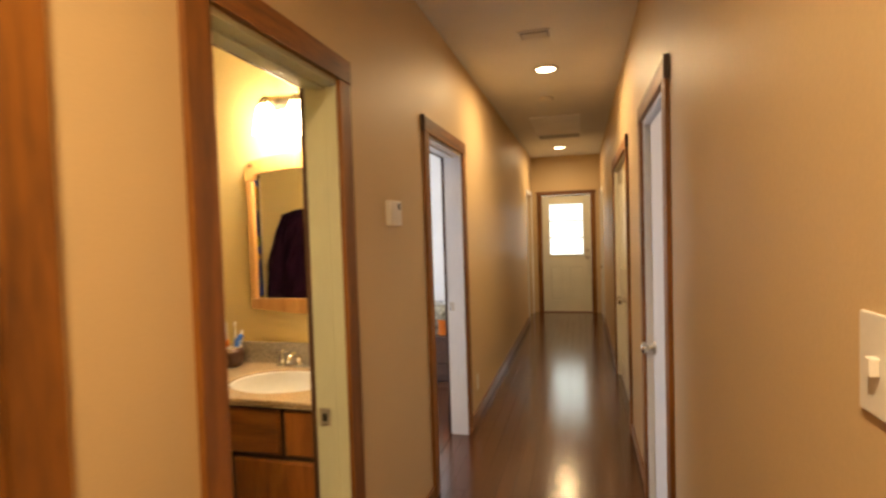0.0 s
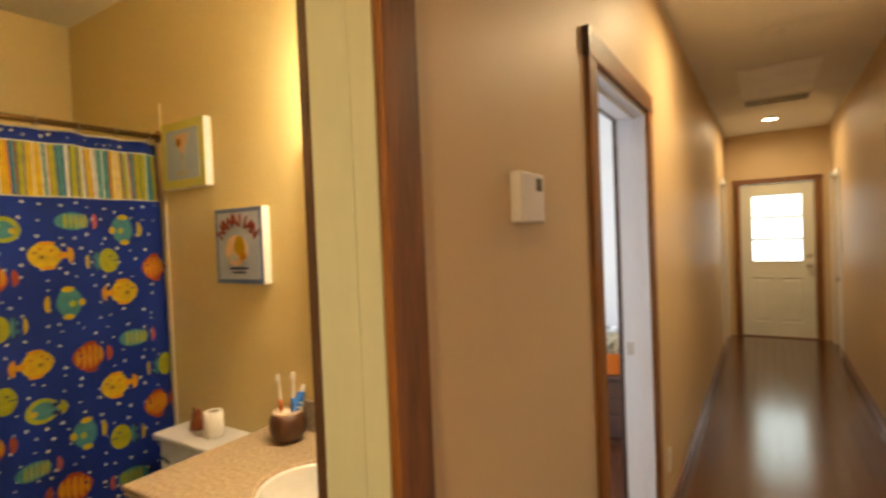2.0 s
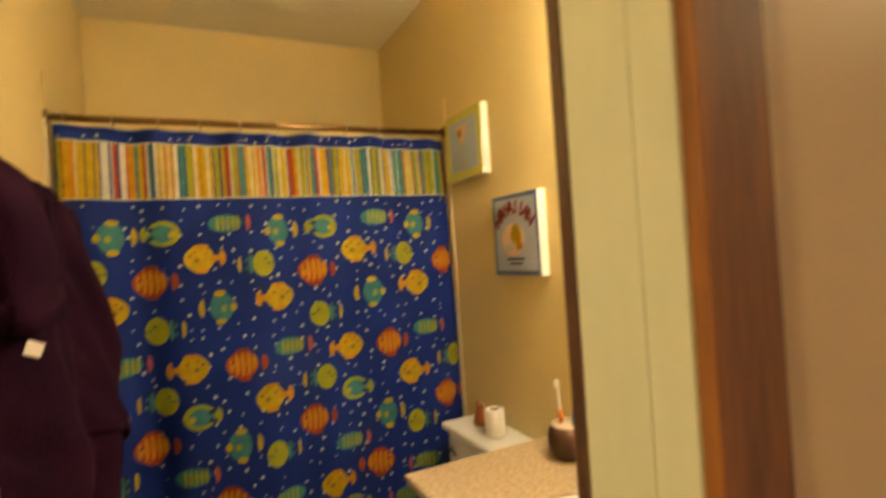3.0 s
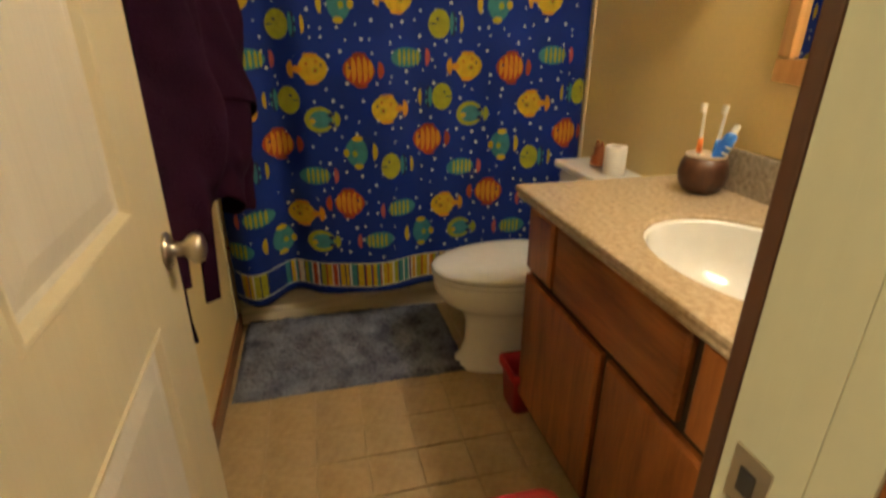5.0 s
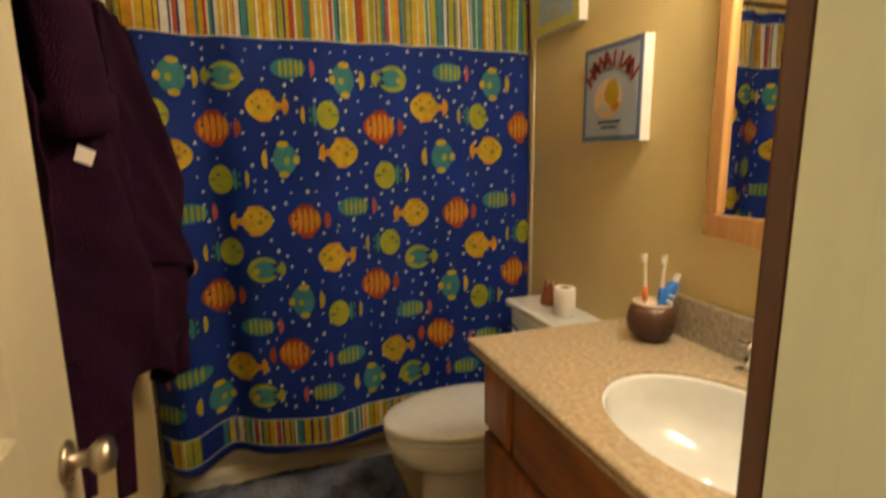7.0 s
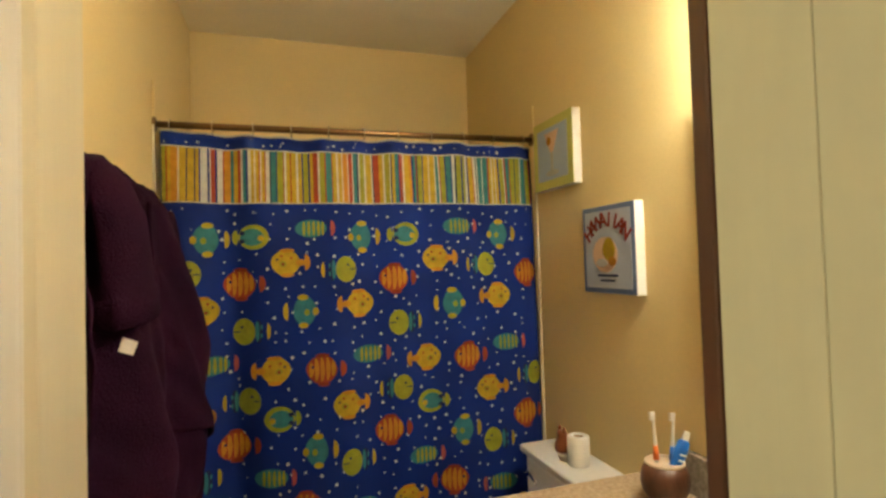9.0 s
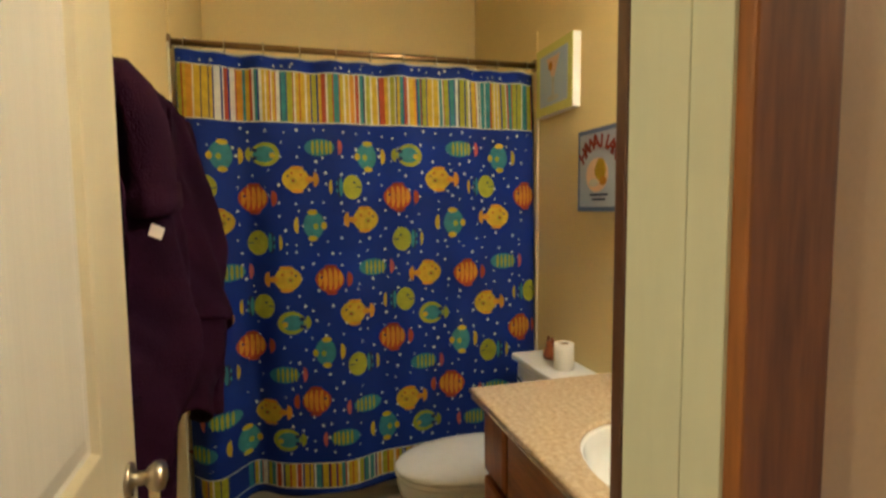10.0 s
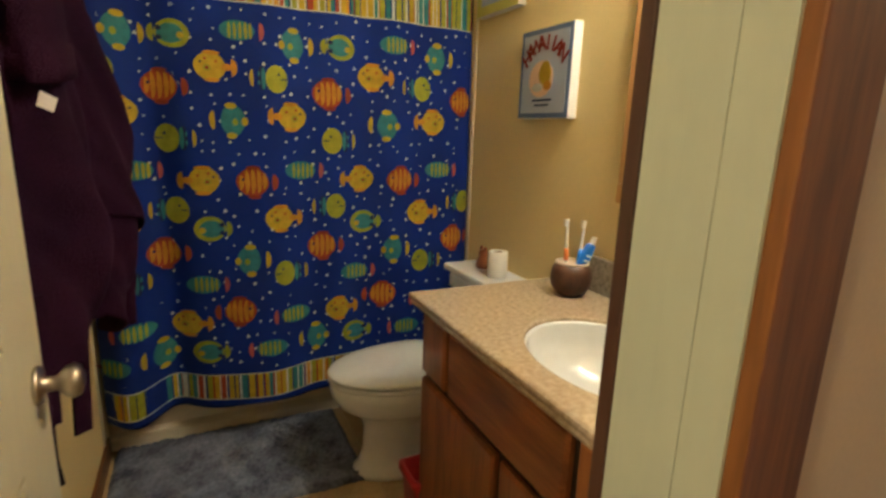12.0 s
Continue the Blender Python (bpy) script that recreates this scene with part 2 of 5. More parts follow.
def prism(outline, thick, place, bm=None):
    """A flat outline (u, v) given thickness; place(u, v, w) gives the point."""
    bm = bm or bmesh.new()
    a = [bm.verts.new(place(u, v, 0)) for u, v in outline]
    b = [bm.verts.new(place(u, v, thick)) for u, v in outline]
    n = len(outline)
    bm.faces.new(a)
    bm.faces.new(b)
    for i in range(n):
        j = (i + 1) % n
        bm.faces.new((a[i], a[j], b[j], b[i]))
    return bm


# ---------------------------------------------------------------- plan
HX0, HX1 = 0.0, 1.14          # hall between its two walls
HY0, HY1 = -0.9, 10.13        # from behind the start to the end door
HZ = 2.68
WT = 0.12
BX0, BX1 = -2.66, -0.12       # bathroom
BY0, BY1 = 1.96, 3.46
BZ = 2.67
HEAD = 2.01
DOOR_BATH = (2.05, 2.724)
DOOR_ROOM = (3.80, 4.64)
DOOR_NEAR = (0.74, 1.596)
DOOR_SIDE = (9.22, 9.92)
DOOR_R1 = (3.21, 3.96)
DOOR_R2 = (4.92, 6.38)
CW = 0.085                    # casing width


def wall_along_y(name, label, x0, x1, y0, y1, z1, holes, mats, inner):
    """A wall with door openings cut through; the face at x == inner takes the second material."""
    bm = bmesh.new()
    cuts = [y0]
    for a, b in holes:
        cuts += [a, b]
    cuts.append(y1)
    for i in range(0, len(cuts), 2):
        box((x0, cuts[i], 0), (x1, cuts[i + 1], z1), bm=bm)
    for a, b in holes:
        box((x0, a, HEAD), (x1, b, z1), bm=bm)
    bmesh.ops.remove_doubles(bm, verts=bm.verts, dist=0.0005)
    for f in bm.faces:
        f.material_index = 1 if inner is not None and all(abs(v.co.x - inner) < 1e-4 for v in f.verts) else 0
    return tagged(finish(name, bm, mats), label, "wall", kind="structure")


tagged(finish("floor_hall_base", box((HX0 - WT, HY0, -0.08), (HX1 + WT, HY1 + 0.1, -0.008)), M_GAP), "dark subfloor under the hall boards",
       "floor", kind="structure")
wall_along_y("wall_left", "tan satin-painted hall wall with wood-cased doorways", -WT, 0.0, HY0, HY1, HZ,
             [DOOR_NEAR, DOOR_BATH, DOOR_ROOM, DOOR_SIDE], [M_HALL, M_BATH], -WT)
wall_along_y("wall_right", "tan satin-painted hall wall with closed white doors", HX1, HX1 + WT, HY0, HY1, HZ,
             [DOOR_R1, DOOR_R2, DOOR_SIDE], [M_HALL], None)
tagged(finish("ceiling_hall", box((-WT, HY0, HZ), (HX1 + WT, HY1 + 0.1, HZ + 0.1)), M_CEIL), "white textured hall ceiling", "ceiling",
       kind="structure")
tagged(finish("wall_back", box((-WT, HY0 - 0.1, 0), (HX1 + WT, HY0 - 0.002, HZ)), M_HALL), "tan painted wall closing the hall", "wall",
       kind="structure")
# end wall round the glazed door
FD = (0.145, 0.995)
bm = box((-WT, HY1, 0), (FD[0], HY1 + 0.14, HZ))
box((FD[1], HY1, 0), (HX1 + WT, HY1 + 0.14, HZ), bm=bm)
box((FD[0], HY1, 2.02), (FD[1], HY1 + 0.14, HZ), bm=bm)
tagged(finish("wall_end", bm, M_HALL), "tan painted end wall above a glazed back door", "wall", kind="structure")

# bathroom shell
tagged(finish("wall_bath_vanity", box((BX0 - 0.1, BY1, 0), (BX1 - 0.002, BY1 + 0.1, BZ)), M_BATH), "mustard painted bathroom wall behind the vanity", "wall",
       kind="structure")
tagged(finish("wall_bath_robe", box((BX0 - 0.1, BY0 - 0.1, 0), (BX1 - 0.002, BY0, BZ)), M_BATH), "mustard painted bathroom wall beside the open door", "wall",
       kind="structure")
tagged(finish("wall_bath_tub", box((BX0 - 0.1, BY0 + 0.002, 0), (BX0, BY1 - 0.002, BZ)), M_BATH), "mustard painted wall behind the bathtub", "wall",
       kind="structure")
tagged(finish("ceiling_bath", box((BX0 - 0.1, BY0 - 0.1, BZ), (BX1 - 0.002, BY1 + 0.1, BZ + 0.08)), M_BCEIL), "cream bathroom ceiling", "ceiling",
       kind="structure")
tagged(finish("floor_bath_base", box((BX0, BY0, -0.08), (BX1 - 0.002, BY1, -0.004)), M_GROUT), "grout bed under the bathroom tiles", "floor",
       kind="structure")

# ---------------------------------------------------------------- light in the place
lamp("downlight_lamp", "AREA", (0.58, 5.1, HZ - 0.035), 40, WARM, 0.13, spread=175)
lamp("downlight_lamp", "AREA", (0.52, 9.15, HZ - 0.035), 26, WARM, 0.13, spread=175)
lamp("downlight_lamp", "AREA", (0.58, 0.9, HZ - 0.035), 77, WARM, 0.13, spread=165)
for lx in (-0.70, -0.53, -0.36):
    lamp("vanity_bulb", "POINT", (lx, BY1 - 0.115, 1.955), 1.9, SOFT, 0.04)
lamp("room_window_light", "AREA", (-2.6, 5.6, 1.5), 150, (0.80, 0.88, 1.0), 1.2, (-1.0, 4.6, 1.2))


# ---------------------------------------------------------------- doors and their trim
def casing(name, x, out, y0, y1, top=HEAD, group="door casings"):
    """Wood trim round a doorway on a wall at x; out is the way it stands proud."""
    c = thing(name, "reddish-brown stained wood trim round a doorway", "door casing", group, "structure")
    t = 0.018 * out
    for a, b in ((y0 - CW, y0), (y1, y1 + CW)):
        part("side_casing", box((x, a, 0), (x + t, b, top + 0.002), 0.003), M_CASING, c)
    part("head_casing", box((x, y0 - CW - 0.004, top + 0.004), (x + t * 1.12, y1 + CW + 0.004, top + CW), 0.003), M_CASING_H, c)
    part("casing_end", box((x, y0 - CW - 0.012, top + 0.0), (x + t * 1.3, y0 - CW - 0.003, top + CW + 0.004), 0.002), M_ENDGRAIN_SHADE, c, "dark end grain")
    return c


def jamb(name, x0, x1, y0, y1, mat, label, stop=None, top=HEAD):
    j = thing(name, label, "door frame", "door frames", "structure")
    for a, b in ((y0, y0 + 0.018), (y1 - 0.018, y1)):
        part("jamb_side", box((x0, a, 0), (x1, b, top - 0.018), 0.0015), mat, j)
    part("jamb_head", box((x0, y0, top - 0.0175), (x1, y1, top), 0.0015), mat, j)
    if stop is not None:  # a shallow door stop
        s0, s1 = stop
        for a, b in ((y0 + 0.0182, y0 + 0.0198), (y1 - 0.0198, y1 - 0.0182)):
            part("door_stop", box((s0, a, 0), (s1, b, top - 0.03), 0.0006), mat, j)
        part("door_stop", box((s0, y0 + 0.018, top - 0.03), (s1, y1 - 0.018, top - 0.0185), 0.003), mat, j)
    return j


def knob(parent, at, side, mat=M_NICKEL):
    """A round door knob with its rose, standing out along y (side +1 or -1) or x."""
    ax, sg = side
    prof = [(0.0325, 0.0), (0.034, 0.004 * sg), (0.030, 0.009 * sg), (0.014, 0.012 * sg), (0.0125, 0.030 * sg), (0.020, 0.036 * sg),
            (0.0285, 0.046 * sg), (0.030, 0.055 * sg), (0.026, 0.064 * sg), (0.012, 0.069 * sg)]
    k = part("door_knob", lathe(prof, at, ax), mat, parent, "round brushed-nickel knob", True)
    return k


def panel_door(name, label, width, height, thick, mat, panels, cat="door", panel_mat=None):
    """A door leaf in its own axes: x along the width from the hinge, y through the leaf, z up. Panels: (x0, x1, z0, z1)."""
    d = thing(name, label, cat)
    xs = sorted({0.0, width, *[p[0] for p in panels], *[p[1] for p in panels]})
    zs = sorted({0.0, height, *[p[2] for p in panels], *[p[3] for p in panels]})
    bm = bmesh.new()
    for i in range(len(xs) - 1):
        for k in range(len(zs) - 1):
            cx, cz = (xs[i] + xs[i + 1]) / 2, (zs[k] + zs[k + 1]) / 2
            if any(p[0] < cx < p[1] and p[2] < cz < p[3] for p in panels):
                continue
            box((xs[i], 0, zs[k]), (xs[i + 1], thick, zs[k + 1]), bm=bm)
    bmesh.ops.remove_doubles(bm, verts=bm.verts, dist=0.0004)
    part("door_leaf", bm, mat, d)
    for x0, x1, z0, z1 in panels:
        for side in (0, 1):
            y = thick if side else 0.0
            s = -1 if side else 1
            bm = bmesh.new()
            rings = []
            for inset, dep in ((0.0, 0.0), (0.004, -0.003), (0.010, -0.002), (0.018, 0.010), (0.026, 0.012), (0.062, 0.003), (0.066, 0.003)):
                rings.append([bm.verts.new((a, y + s * dep, b)) for a, b in
                              ((x0 + inset, z0 + inset), (x1 - inset, z0 + inset), (x1 - inset, z1 - inset), (x0 + inset, z1 - inset))])
            for a, b in zip(rings, rings[1:]):
                for i in range(4):
                    bm.faces.new((a[i], a[(i + 1) % 4], b[(i + 1) % 4], b[i]))
            bm.faces.new(rings[-1])
            for f in bm.faces:
                near = [min(abs(v.co.x - x0), abs(v.co.x - x1), abs(v.co.z - z0), abs(v.co.z - z1)) for v in f.verts]
                f.material_index = 1 if min(near) > 0.017 else 0
            part("door_panel", bm, [mat, panel_mat or mat], d)
    return d


# bathroom doorway
casing("door_casing", 0.0, 1, DOOR_BATH[0] + 0.014, DOOR_BATH[1] - 0.014)
bath_jamb = jamb("door_frame_bath", -WT - 0.002, 0.002, *DOOR_BATH, M_JAMB, "cream painted door frame with a brass strike plate", (-0.075, -0.040))
# Same stain as the hall trim; its unlit side is darkened in the colour.
inner = thing("door_casing_bath", "stained wood trim on the bathroom side, darkened as shade", "door casing", "door casings", "structure")
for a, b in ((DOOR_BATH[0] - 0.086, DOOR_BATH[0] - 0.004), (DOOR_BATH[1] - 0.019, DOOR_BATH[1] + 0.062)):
    part("side_casing", box((-WT - 0.022, a, 0), (-WT - 0.003, b, HEAD + 0.06), 0.003), M_ENDGRAIN_SHADE, inner)
part("head_casing", box((-WT - 0.0225, DOOR_BATH[0] - 0.028, HEAD - 0.012), (-WT - 0.003, DOOR_BATH[1] - 0.02, HEAD + 0.06), 0.003), M_ENDGRAIN_SHADE, inner)
strike = part("strike_plate", box((-0.108, DOOR_BATH[1] - 0.0205, 0.788), (-0.066, DOOR_BATH[1] - 0.0175, 0.852), 0.001), M_NICKEL, bath_jamb, "worn metal strike plate")
part("strike_hole", box((-0.097, DOOR_BATH[1] - 0.0212, 0.806), (-0.079, DOOR_BATH[1] - 0.0200, 0.834)), M_DARK, strike)

leaf = panel_door("door_bath", "cream painted panelled door standing open into the bathroom", 0.70, 1.98, 0.035, M_DOOR,
                  [(0.115, 0.495, 0.925, 1.86), (0.115, 0.495, 0.14, 0.735)], panel_mat=M_PANEL)
knob(leaf, (0.635, 0.0, 0.815), ("y", -1))
for hz in (0.2, 1.0, 1.78):
    part("hinge", lathe([(0.006, 0), (0.006, 0.09)], (-0.004, 0.0, hz), seg=10), M_NICKEL, leaf)
leaf.matrix_world = pose(-WT - 0.026, DOOR_BATH[0] + 0.040, 0.012, 0, 0, 182.4)


def wall_door(name, label, x, side, y0, y1, mat, knob_far, panels=None):
    """A closed door set back in a side wall. side: +1 when the wall's body lies towards +x."""
    w = y1 - y0 - 0.042
    d = panel_door(name, label, w, HEAD - 0.032, 0.035, mat, panels if panels is not None else [(0.11, w / 2 - 0.045, 1.05, 1.86), (w / 2 + 0.045, w - 0.11, 1.05, 1.86),
                                                                         (0.11, w / 2 - 0.045, 0.2, 0.86), (w / 2 + 0.045, w - 0.11, 0.2, 0.86)])
    kx = w - 0.065 if knob_far else 0.065
    knob(d, (kx, 0.035 if side > 0 else 0.0, 0.83), ("y", 1 if side > 0 else -1))
    # the leaf's width runs along +y of the hall
    d.matrix_world = pose(x + (0.045 if side > 0 else -0.045), y0 + 0.021, 0.008, 0, 0, 90)
    return d


casing("door_casing", HX1, -1, *DOOR_R1)
jamb("door_frame_near", HX1 - 0.002, HX1 + WT, *DOOR_R1, M_WHITE, "white painted door frame")
wall_door("door_near", "closed flush white door with a nickel knob", HX1 + 0.02, 1, *DOOR_R1, M_WHITE, True, [])
casing("door_casing", HX1, -1, *DOOR_R2)
jamb("door_frame_double", HX1 - 0.002, HX1 + WT, *DOOR_R2, M_FARDOOR, "pale painted frame of a double closet door")
mid = (DOOR_R2[0] + DOOR_R2[1]) / 2
wall_door("closet_door", "closed pale closet door leaf in the hall", HX1 + 0.02, 1, DOOR_R2[0], mid + 0.019, M_FARDOOR, True)
wall_door("closet_door", "closed pale closet door leaf in the hall", HX1 + 0.02, 1, mid - 0.019, DOOR_R2[1], M_FARDOOR, False)
casing("door_casing", 0.0, 1, *DOOR_NEAR)
jamb("door_frame_left", -WT, 0.002, *DOOR_NEAR, M_CASING, "brown stained door frame")
wall_door("door_left", "closed brown stained wooden door", -0.02, -1, *DOOR_NEAR, M_CASING, False)
for sx, sd in ((0.0, -1), (HX1, 1)):
    c = thing("door_casing_end", "white painted trim of a side doorway", "door casing", "side door casings", "structure")
    t = -0.016 * sd
    for a, b in ((DOOR_SIDE[0] - 0.06, DOOR_SIDE[0]), (DOOR_SIDE[1], DOOR_SIDE[1] + 0.06)):
        part("side_casing", box((sx, a, 0), (sx + t, b, HEAD), 0.003), M_WHITE, c)
    part("head_casing", box((sx, DOOR_SIDE[0] - 0.06, HEAD + 0.002), (sx + t, DOOR_SIDE[1] + 0.06, HEAD + 0.06), 0.003), M_WHITE, c)
    wall_door("side_door", "closed white side door near the back door", sx + 0.02 * sd, sd, *DOOR_SIDE, M_WHITE, False)

# open doorway to a bright room
casing("door_casing", 0.0, 1, *DOOR_ROOM)
room_jamb = jamb("door_frame_room", -WT - 0.002, 0.002, *DOOR_ROOM, M_WHITE, "white painted door frame of a bright room", (-0.075, -0.040))
# Takes the same darkened tone as the bathroom-side trim.
room_trim = thing("door_casing_room", "dark wood trim on the room side", "door casing", "door casings", "structure")
for a, b in ((DOOR_ROOM[0] - 0.06, DOOR_ROOM[0] + 0.008), (DOOR_ROOM[1] - 0.022, DOOR_ROOM[1] + 0.06)):
    part("side_casing", box((-WT - 0.022, a, 0), (-WT - 0.003, b, HEAD + 0.06), 0.003), M_ENDGRAIN_SHADE, room_trim)
part("head_casing", box((-WT - 0.0225, DOOR_ROOM[0] + 0.010, HEAD - 0.022), (-WT - 0.003, DOOR_ROOM[1] - 0.024, HEAD + 0.06), 0.003), M_ENDGRAIN_SHADE, room_trim)
part("strike_plate", box((-0.108, DOOR_ROOM[1] - 0.0205, 0.90), (-0.074, DOOR_ROOM[1] - 0.0175, 0.96), 0.001), M_NICKEL, room_jamb, "small metal strike plate")
bm = box((-3.4, 3.62, 0), (-3.3, 6.6, 2.5))
tagged(finish("wall_room_far", bm, M_ROOM), "cool white wall of a side room", "wall", kind="structure")
tagged(finish("wall_room_side", box((-3.3, 6.5, 0), (-WT - 0.002, 6.6, 2.5)), M_ROOM), "cool white wall of a side room", "wall", kind="structure")
tagged(finish("wall_room_near", box((-3.3, 3.58, 0), (-WT - 0.002, 3.66, 2.5)), M_ROOM), "cool white wall of a side room", "wall", kind="structure")
tagged(finish("ceiling_room", box((-3.4, 3.58, 2.5), (-WT - 0.002, 6.6, 2.56)), M_CEIL), "white ceiling of a side room", "ceiling", kind="structure")
tagged(finish("floor_room", box((-3.3, 3.66, -0.06), (-WT - 0.002, 6.5, -0.002)), M_FLOOR), "brown wooden floor of a side room", "floor", kind="structure")
dresser = thing("dresser", "dark brown wooden dresser against a white wall", "dresser")
part("carcass", box((-1.25, 5.85, 0.06), (-0.25, 6.45, 0.42), 0.006), M_BROWNF, dresser)
part("dresser_top", box((-1.28, 5.82, 0.423), (-0.22, 6.46, 0.45), 0.006), M_BROWNF, dresser)
for k in range(3):
    dr = part("drawer", box((-1.22, 5.835, 0.07 + k * 0.117), (-0.28, 5.848, 0.175 + k * 0.117), 0.004), M_BROWNF, dresser)
    part("handle", lathe([(0.008, 0), (0.012, -0.012), (0.017, -0.022), (0.010, -0.028)], (-0.75, 5.835, 0.12 + k * 0.117), "y", 12), M_NICKEL, dr)
part("plinth", box((-1.23, 5.87, 0.0), (-0.27, 6.43, 0.058)), M_BROWNF, dresser)
basket = thing("cloth_basket", "black and white patterned basket on the dresser", "basket")
M_PATTERN = material("black_white_print", (0.4, 0.4, 0.4), 0.9, tones=((0.02, 0.02, 0.02), (0.75, 0.76, 0.78)), scale=16, grain=30, bump=0.2)
part("basket_body", lathe([(0.12, 0), (0.15, 0.06), (0.165, 0.2), (0.17, 0.30), (0.155, 0.30), (0.14, 0.05)], (-0.62, 6.02, 0.451)), M_PATTERN, basket, "", True)
tub_o = thing("orange_tub", "orange plastic tub standing before the basket", "tub")
part("tub_body", lathe([(0.06, 0), (0.07, 0.01), (0.08, 0.15), (0.084, 0.155), (0.078, 0.155), (0.065, 0.012)], (-0.50, 5.93, 0.451)), M_ORANGEP, tub_o, "", True)

# back door at the hall's end
back = panel_door("door_back", "pale steel back door with a three-pane window", FD[1] - FD[0] - 0.04, 2.0, 0.044, M_FARDOOR,
                  [(0.11, 0.36, 0.17, 0.78), (0.44, 0.69, 0.17, 0.78)])
back.matrix_world = pose(FD[0] + 0.02, HY1 + 0.03, 0.012)
for ch in [c for c in back.children if c.name.startswith("door_leaf")]:
    bpy.data.objects.remove(ch)
DW, WZ = FD[1] - FD[0] - 0.04, (0.985, 1.845)
wx0, wx1 = 0.13, DW - 0.13
bm = bmesh.new()
for lo, hi in (((0, 0), (0.11, 2.0)), ((DW - 0.11, 0), (DW, 2.0)), ((0.11, 0), (DW - 0.11, 0.17)), ((0.11, 0.78), (DW - 0.11, WZ[0])),
               ((0.36, 0.17), (0.44, 0.78)), ((0.69, 0.17), (DW - 0.11, 0.78)), ((0.11, WZ[1]), (DW - 0.11, 2.0)),
               ((0.11, WZ[0]), (wx0, WZ[1])), ((wx1, WZ[0]), (DW - 0.11, WZ[1]))):
    box((lo[0], 0, lo[1]), (hi[0], 0.044, hi[1]), bm=bm)
part("door_leaf", bm, M_FARDOOR, back)
wf = part("window_frame", box((wx0 - 0.02, -0.008, WZ[0] - 0.02), (wx0 + 0.004, -0.0005, WZ[1] + 0.02), 0.002), M_FARDOOR, back)
for lo, hi in (((wx1 - 0.004, WZ[0] - 0.02), (wx1 + 0.02, WZ[1] + 0.02)), ((wx0 + 0.005, WZ[1] - 0.004), (wx1 - 0.005, WZ[1] + 0.02)),
               ((wx0 + 0.005, WZ[0] - 0.02), (wx1 - 0.005, WZ[0] + 0.004))):
    part("window_frame", box((lo[0], -0.008, lo[1]), (hi[0], -0.0005, hi[1]), 0.002), M_FARDOOR, back)
pane_h = (WZ[1] - WZ[0]) / 3
M_GLASS = plain("window_glass", (0.95, 0.97, 0.97), 0.02)
M_GLASS.node_tree.nodes["Principled BSDF"].inputs["Transmission Weight"].default_value = 1.0
for k in range(3):
    p = part("pane", box((wx0, 0.018, WZ[0] + k * pane_h + 0.004), (wx1, 0.023, WZ[0] + (k + 1) * pane_h - 0.004)), M_GLASS, back)
    p.visible_shadow = False
    if k:
        part("muntin", box((wx0, -0.004, WZ[0] + k * pane_h - 0.013), (wx1, 0.03, WZ[0] + k * pane_h + 0.013), 0.003), M_FARDOOR, back)
knob(back, (DW - 0.06, 0.0, 0.93), ("y", -1))
part("deadbolt", lathe([(0.028, 0), (0.028, -0.008), (0.018, -0.012), (0.015, -0.02)], (DW - 0.06, 0.0, 1.05), "y", 16), M_NICKEL, back, "nickel deadbolt", True)
bc = thing("door_casing_back", "brown stained trim round the back door", "door casing", "door casings", "structure")
for a, b in ((FD[0] - 0.06, FD[0]), (FD[1], FD[1] + 0.06)):
    part("side_casing", box((a, HY1 - 0.018, 0), (b, HY1 - 0.001, 2.02), 0.003), M_CASING, bc)
part("head_casing", box((FD[0] - 0.07, HY1 - 0.02, 2.022), (FD[1] + 0.07, HY1 - 0.001, 2.082), 0.003), M_BASEX, bc)
part("threshold", box((FD[0], HY1 - 0.03, 0.001), (FD[1], HY1 + 0.12, 0.012), 0.003), M_BASEX, bc)
for a, b in ((FD[0], FD[0] + 0.018), (FD[1] - 0.018, FD[1])):
    part("jamb_side", box((a, HY1 - 0.0005, 0.013), (b, HY1 + 0.13, 2.018)), M_CASING, bc)
# ground outside, and a plain slab that glows in place of daylight
tagged(finish("ground", box((-60, HY1 + 0.2, -0.5), (60, 25.9, -0.35)), material("lawn", (0.10, 0.16, 0.05), 0.95, scale=0.8, grain=20, bump=0.5)),
       "sunlit lawn behind the house", "ground", kind="structure")
M_DAYGLOW = plain("bright_distance", (0.8, 0.9, 0.85), 0.9, emit=5.0, tint=(0.90, 1.0, 0.98))
tagged(finish("backdrop", box((-25, 26, -5), (25, 26.2, 25)), M_DAYGLOW), "glowing plain backdrop in place of outdoor daylight", "backdrop", kind="structure")


# ---------------------------------------------------------------- baseboards
def baseboard(name, lo, hi, mat):
    return tagged(finish(name, box(lo, hi, 0.004), mat), "brown stained wooden baseboard along the wall", "baseboard", "baseboards", "structure")


for a, b in ((HY0, DOOR_NEAR[0] - CW - 0.003), (DOOR_NEAR[1] + CW + 0.003, DOOR_BATH[0] - CW - 0.003), (DOOR_BATH[1] + CW + 0.003, DOOR_ROOM[0] - CW - 0.003),
             (DOOR_ROOM[1] + CW + 0.003, DOOR_SIDE[0] - 0.063)):
    baseboard("baseboard", (0.0005, a, 0.001), (0.013, b, 0.082), M_BASE)
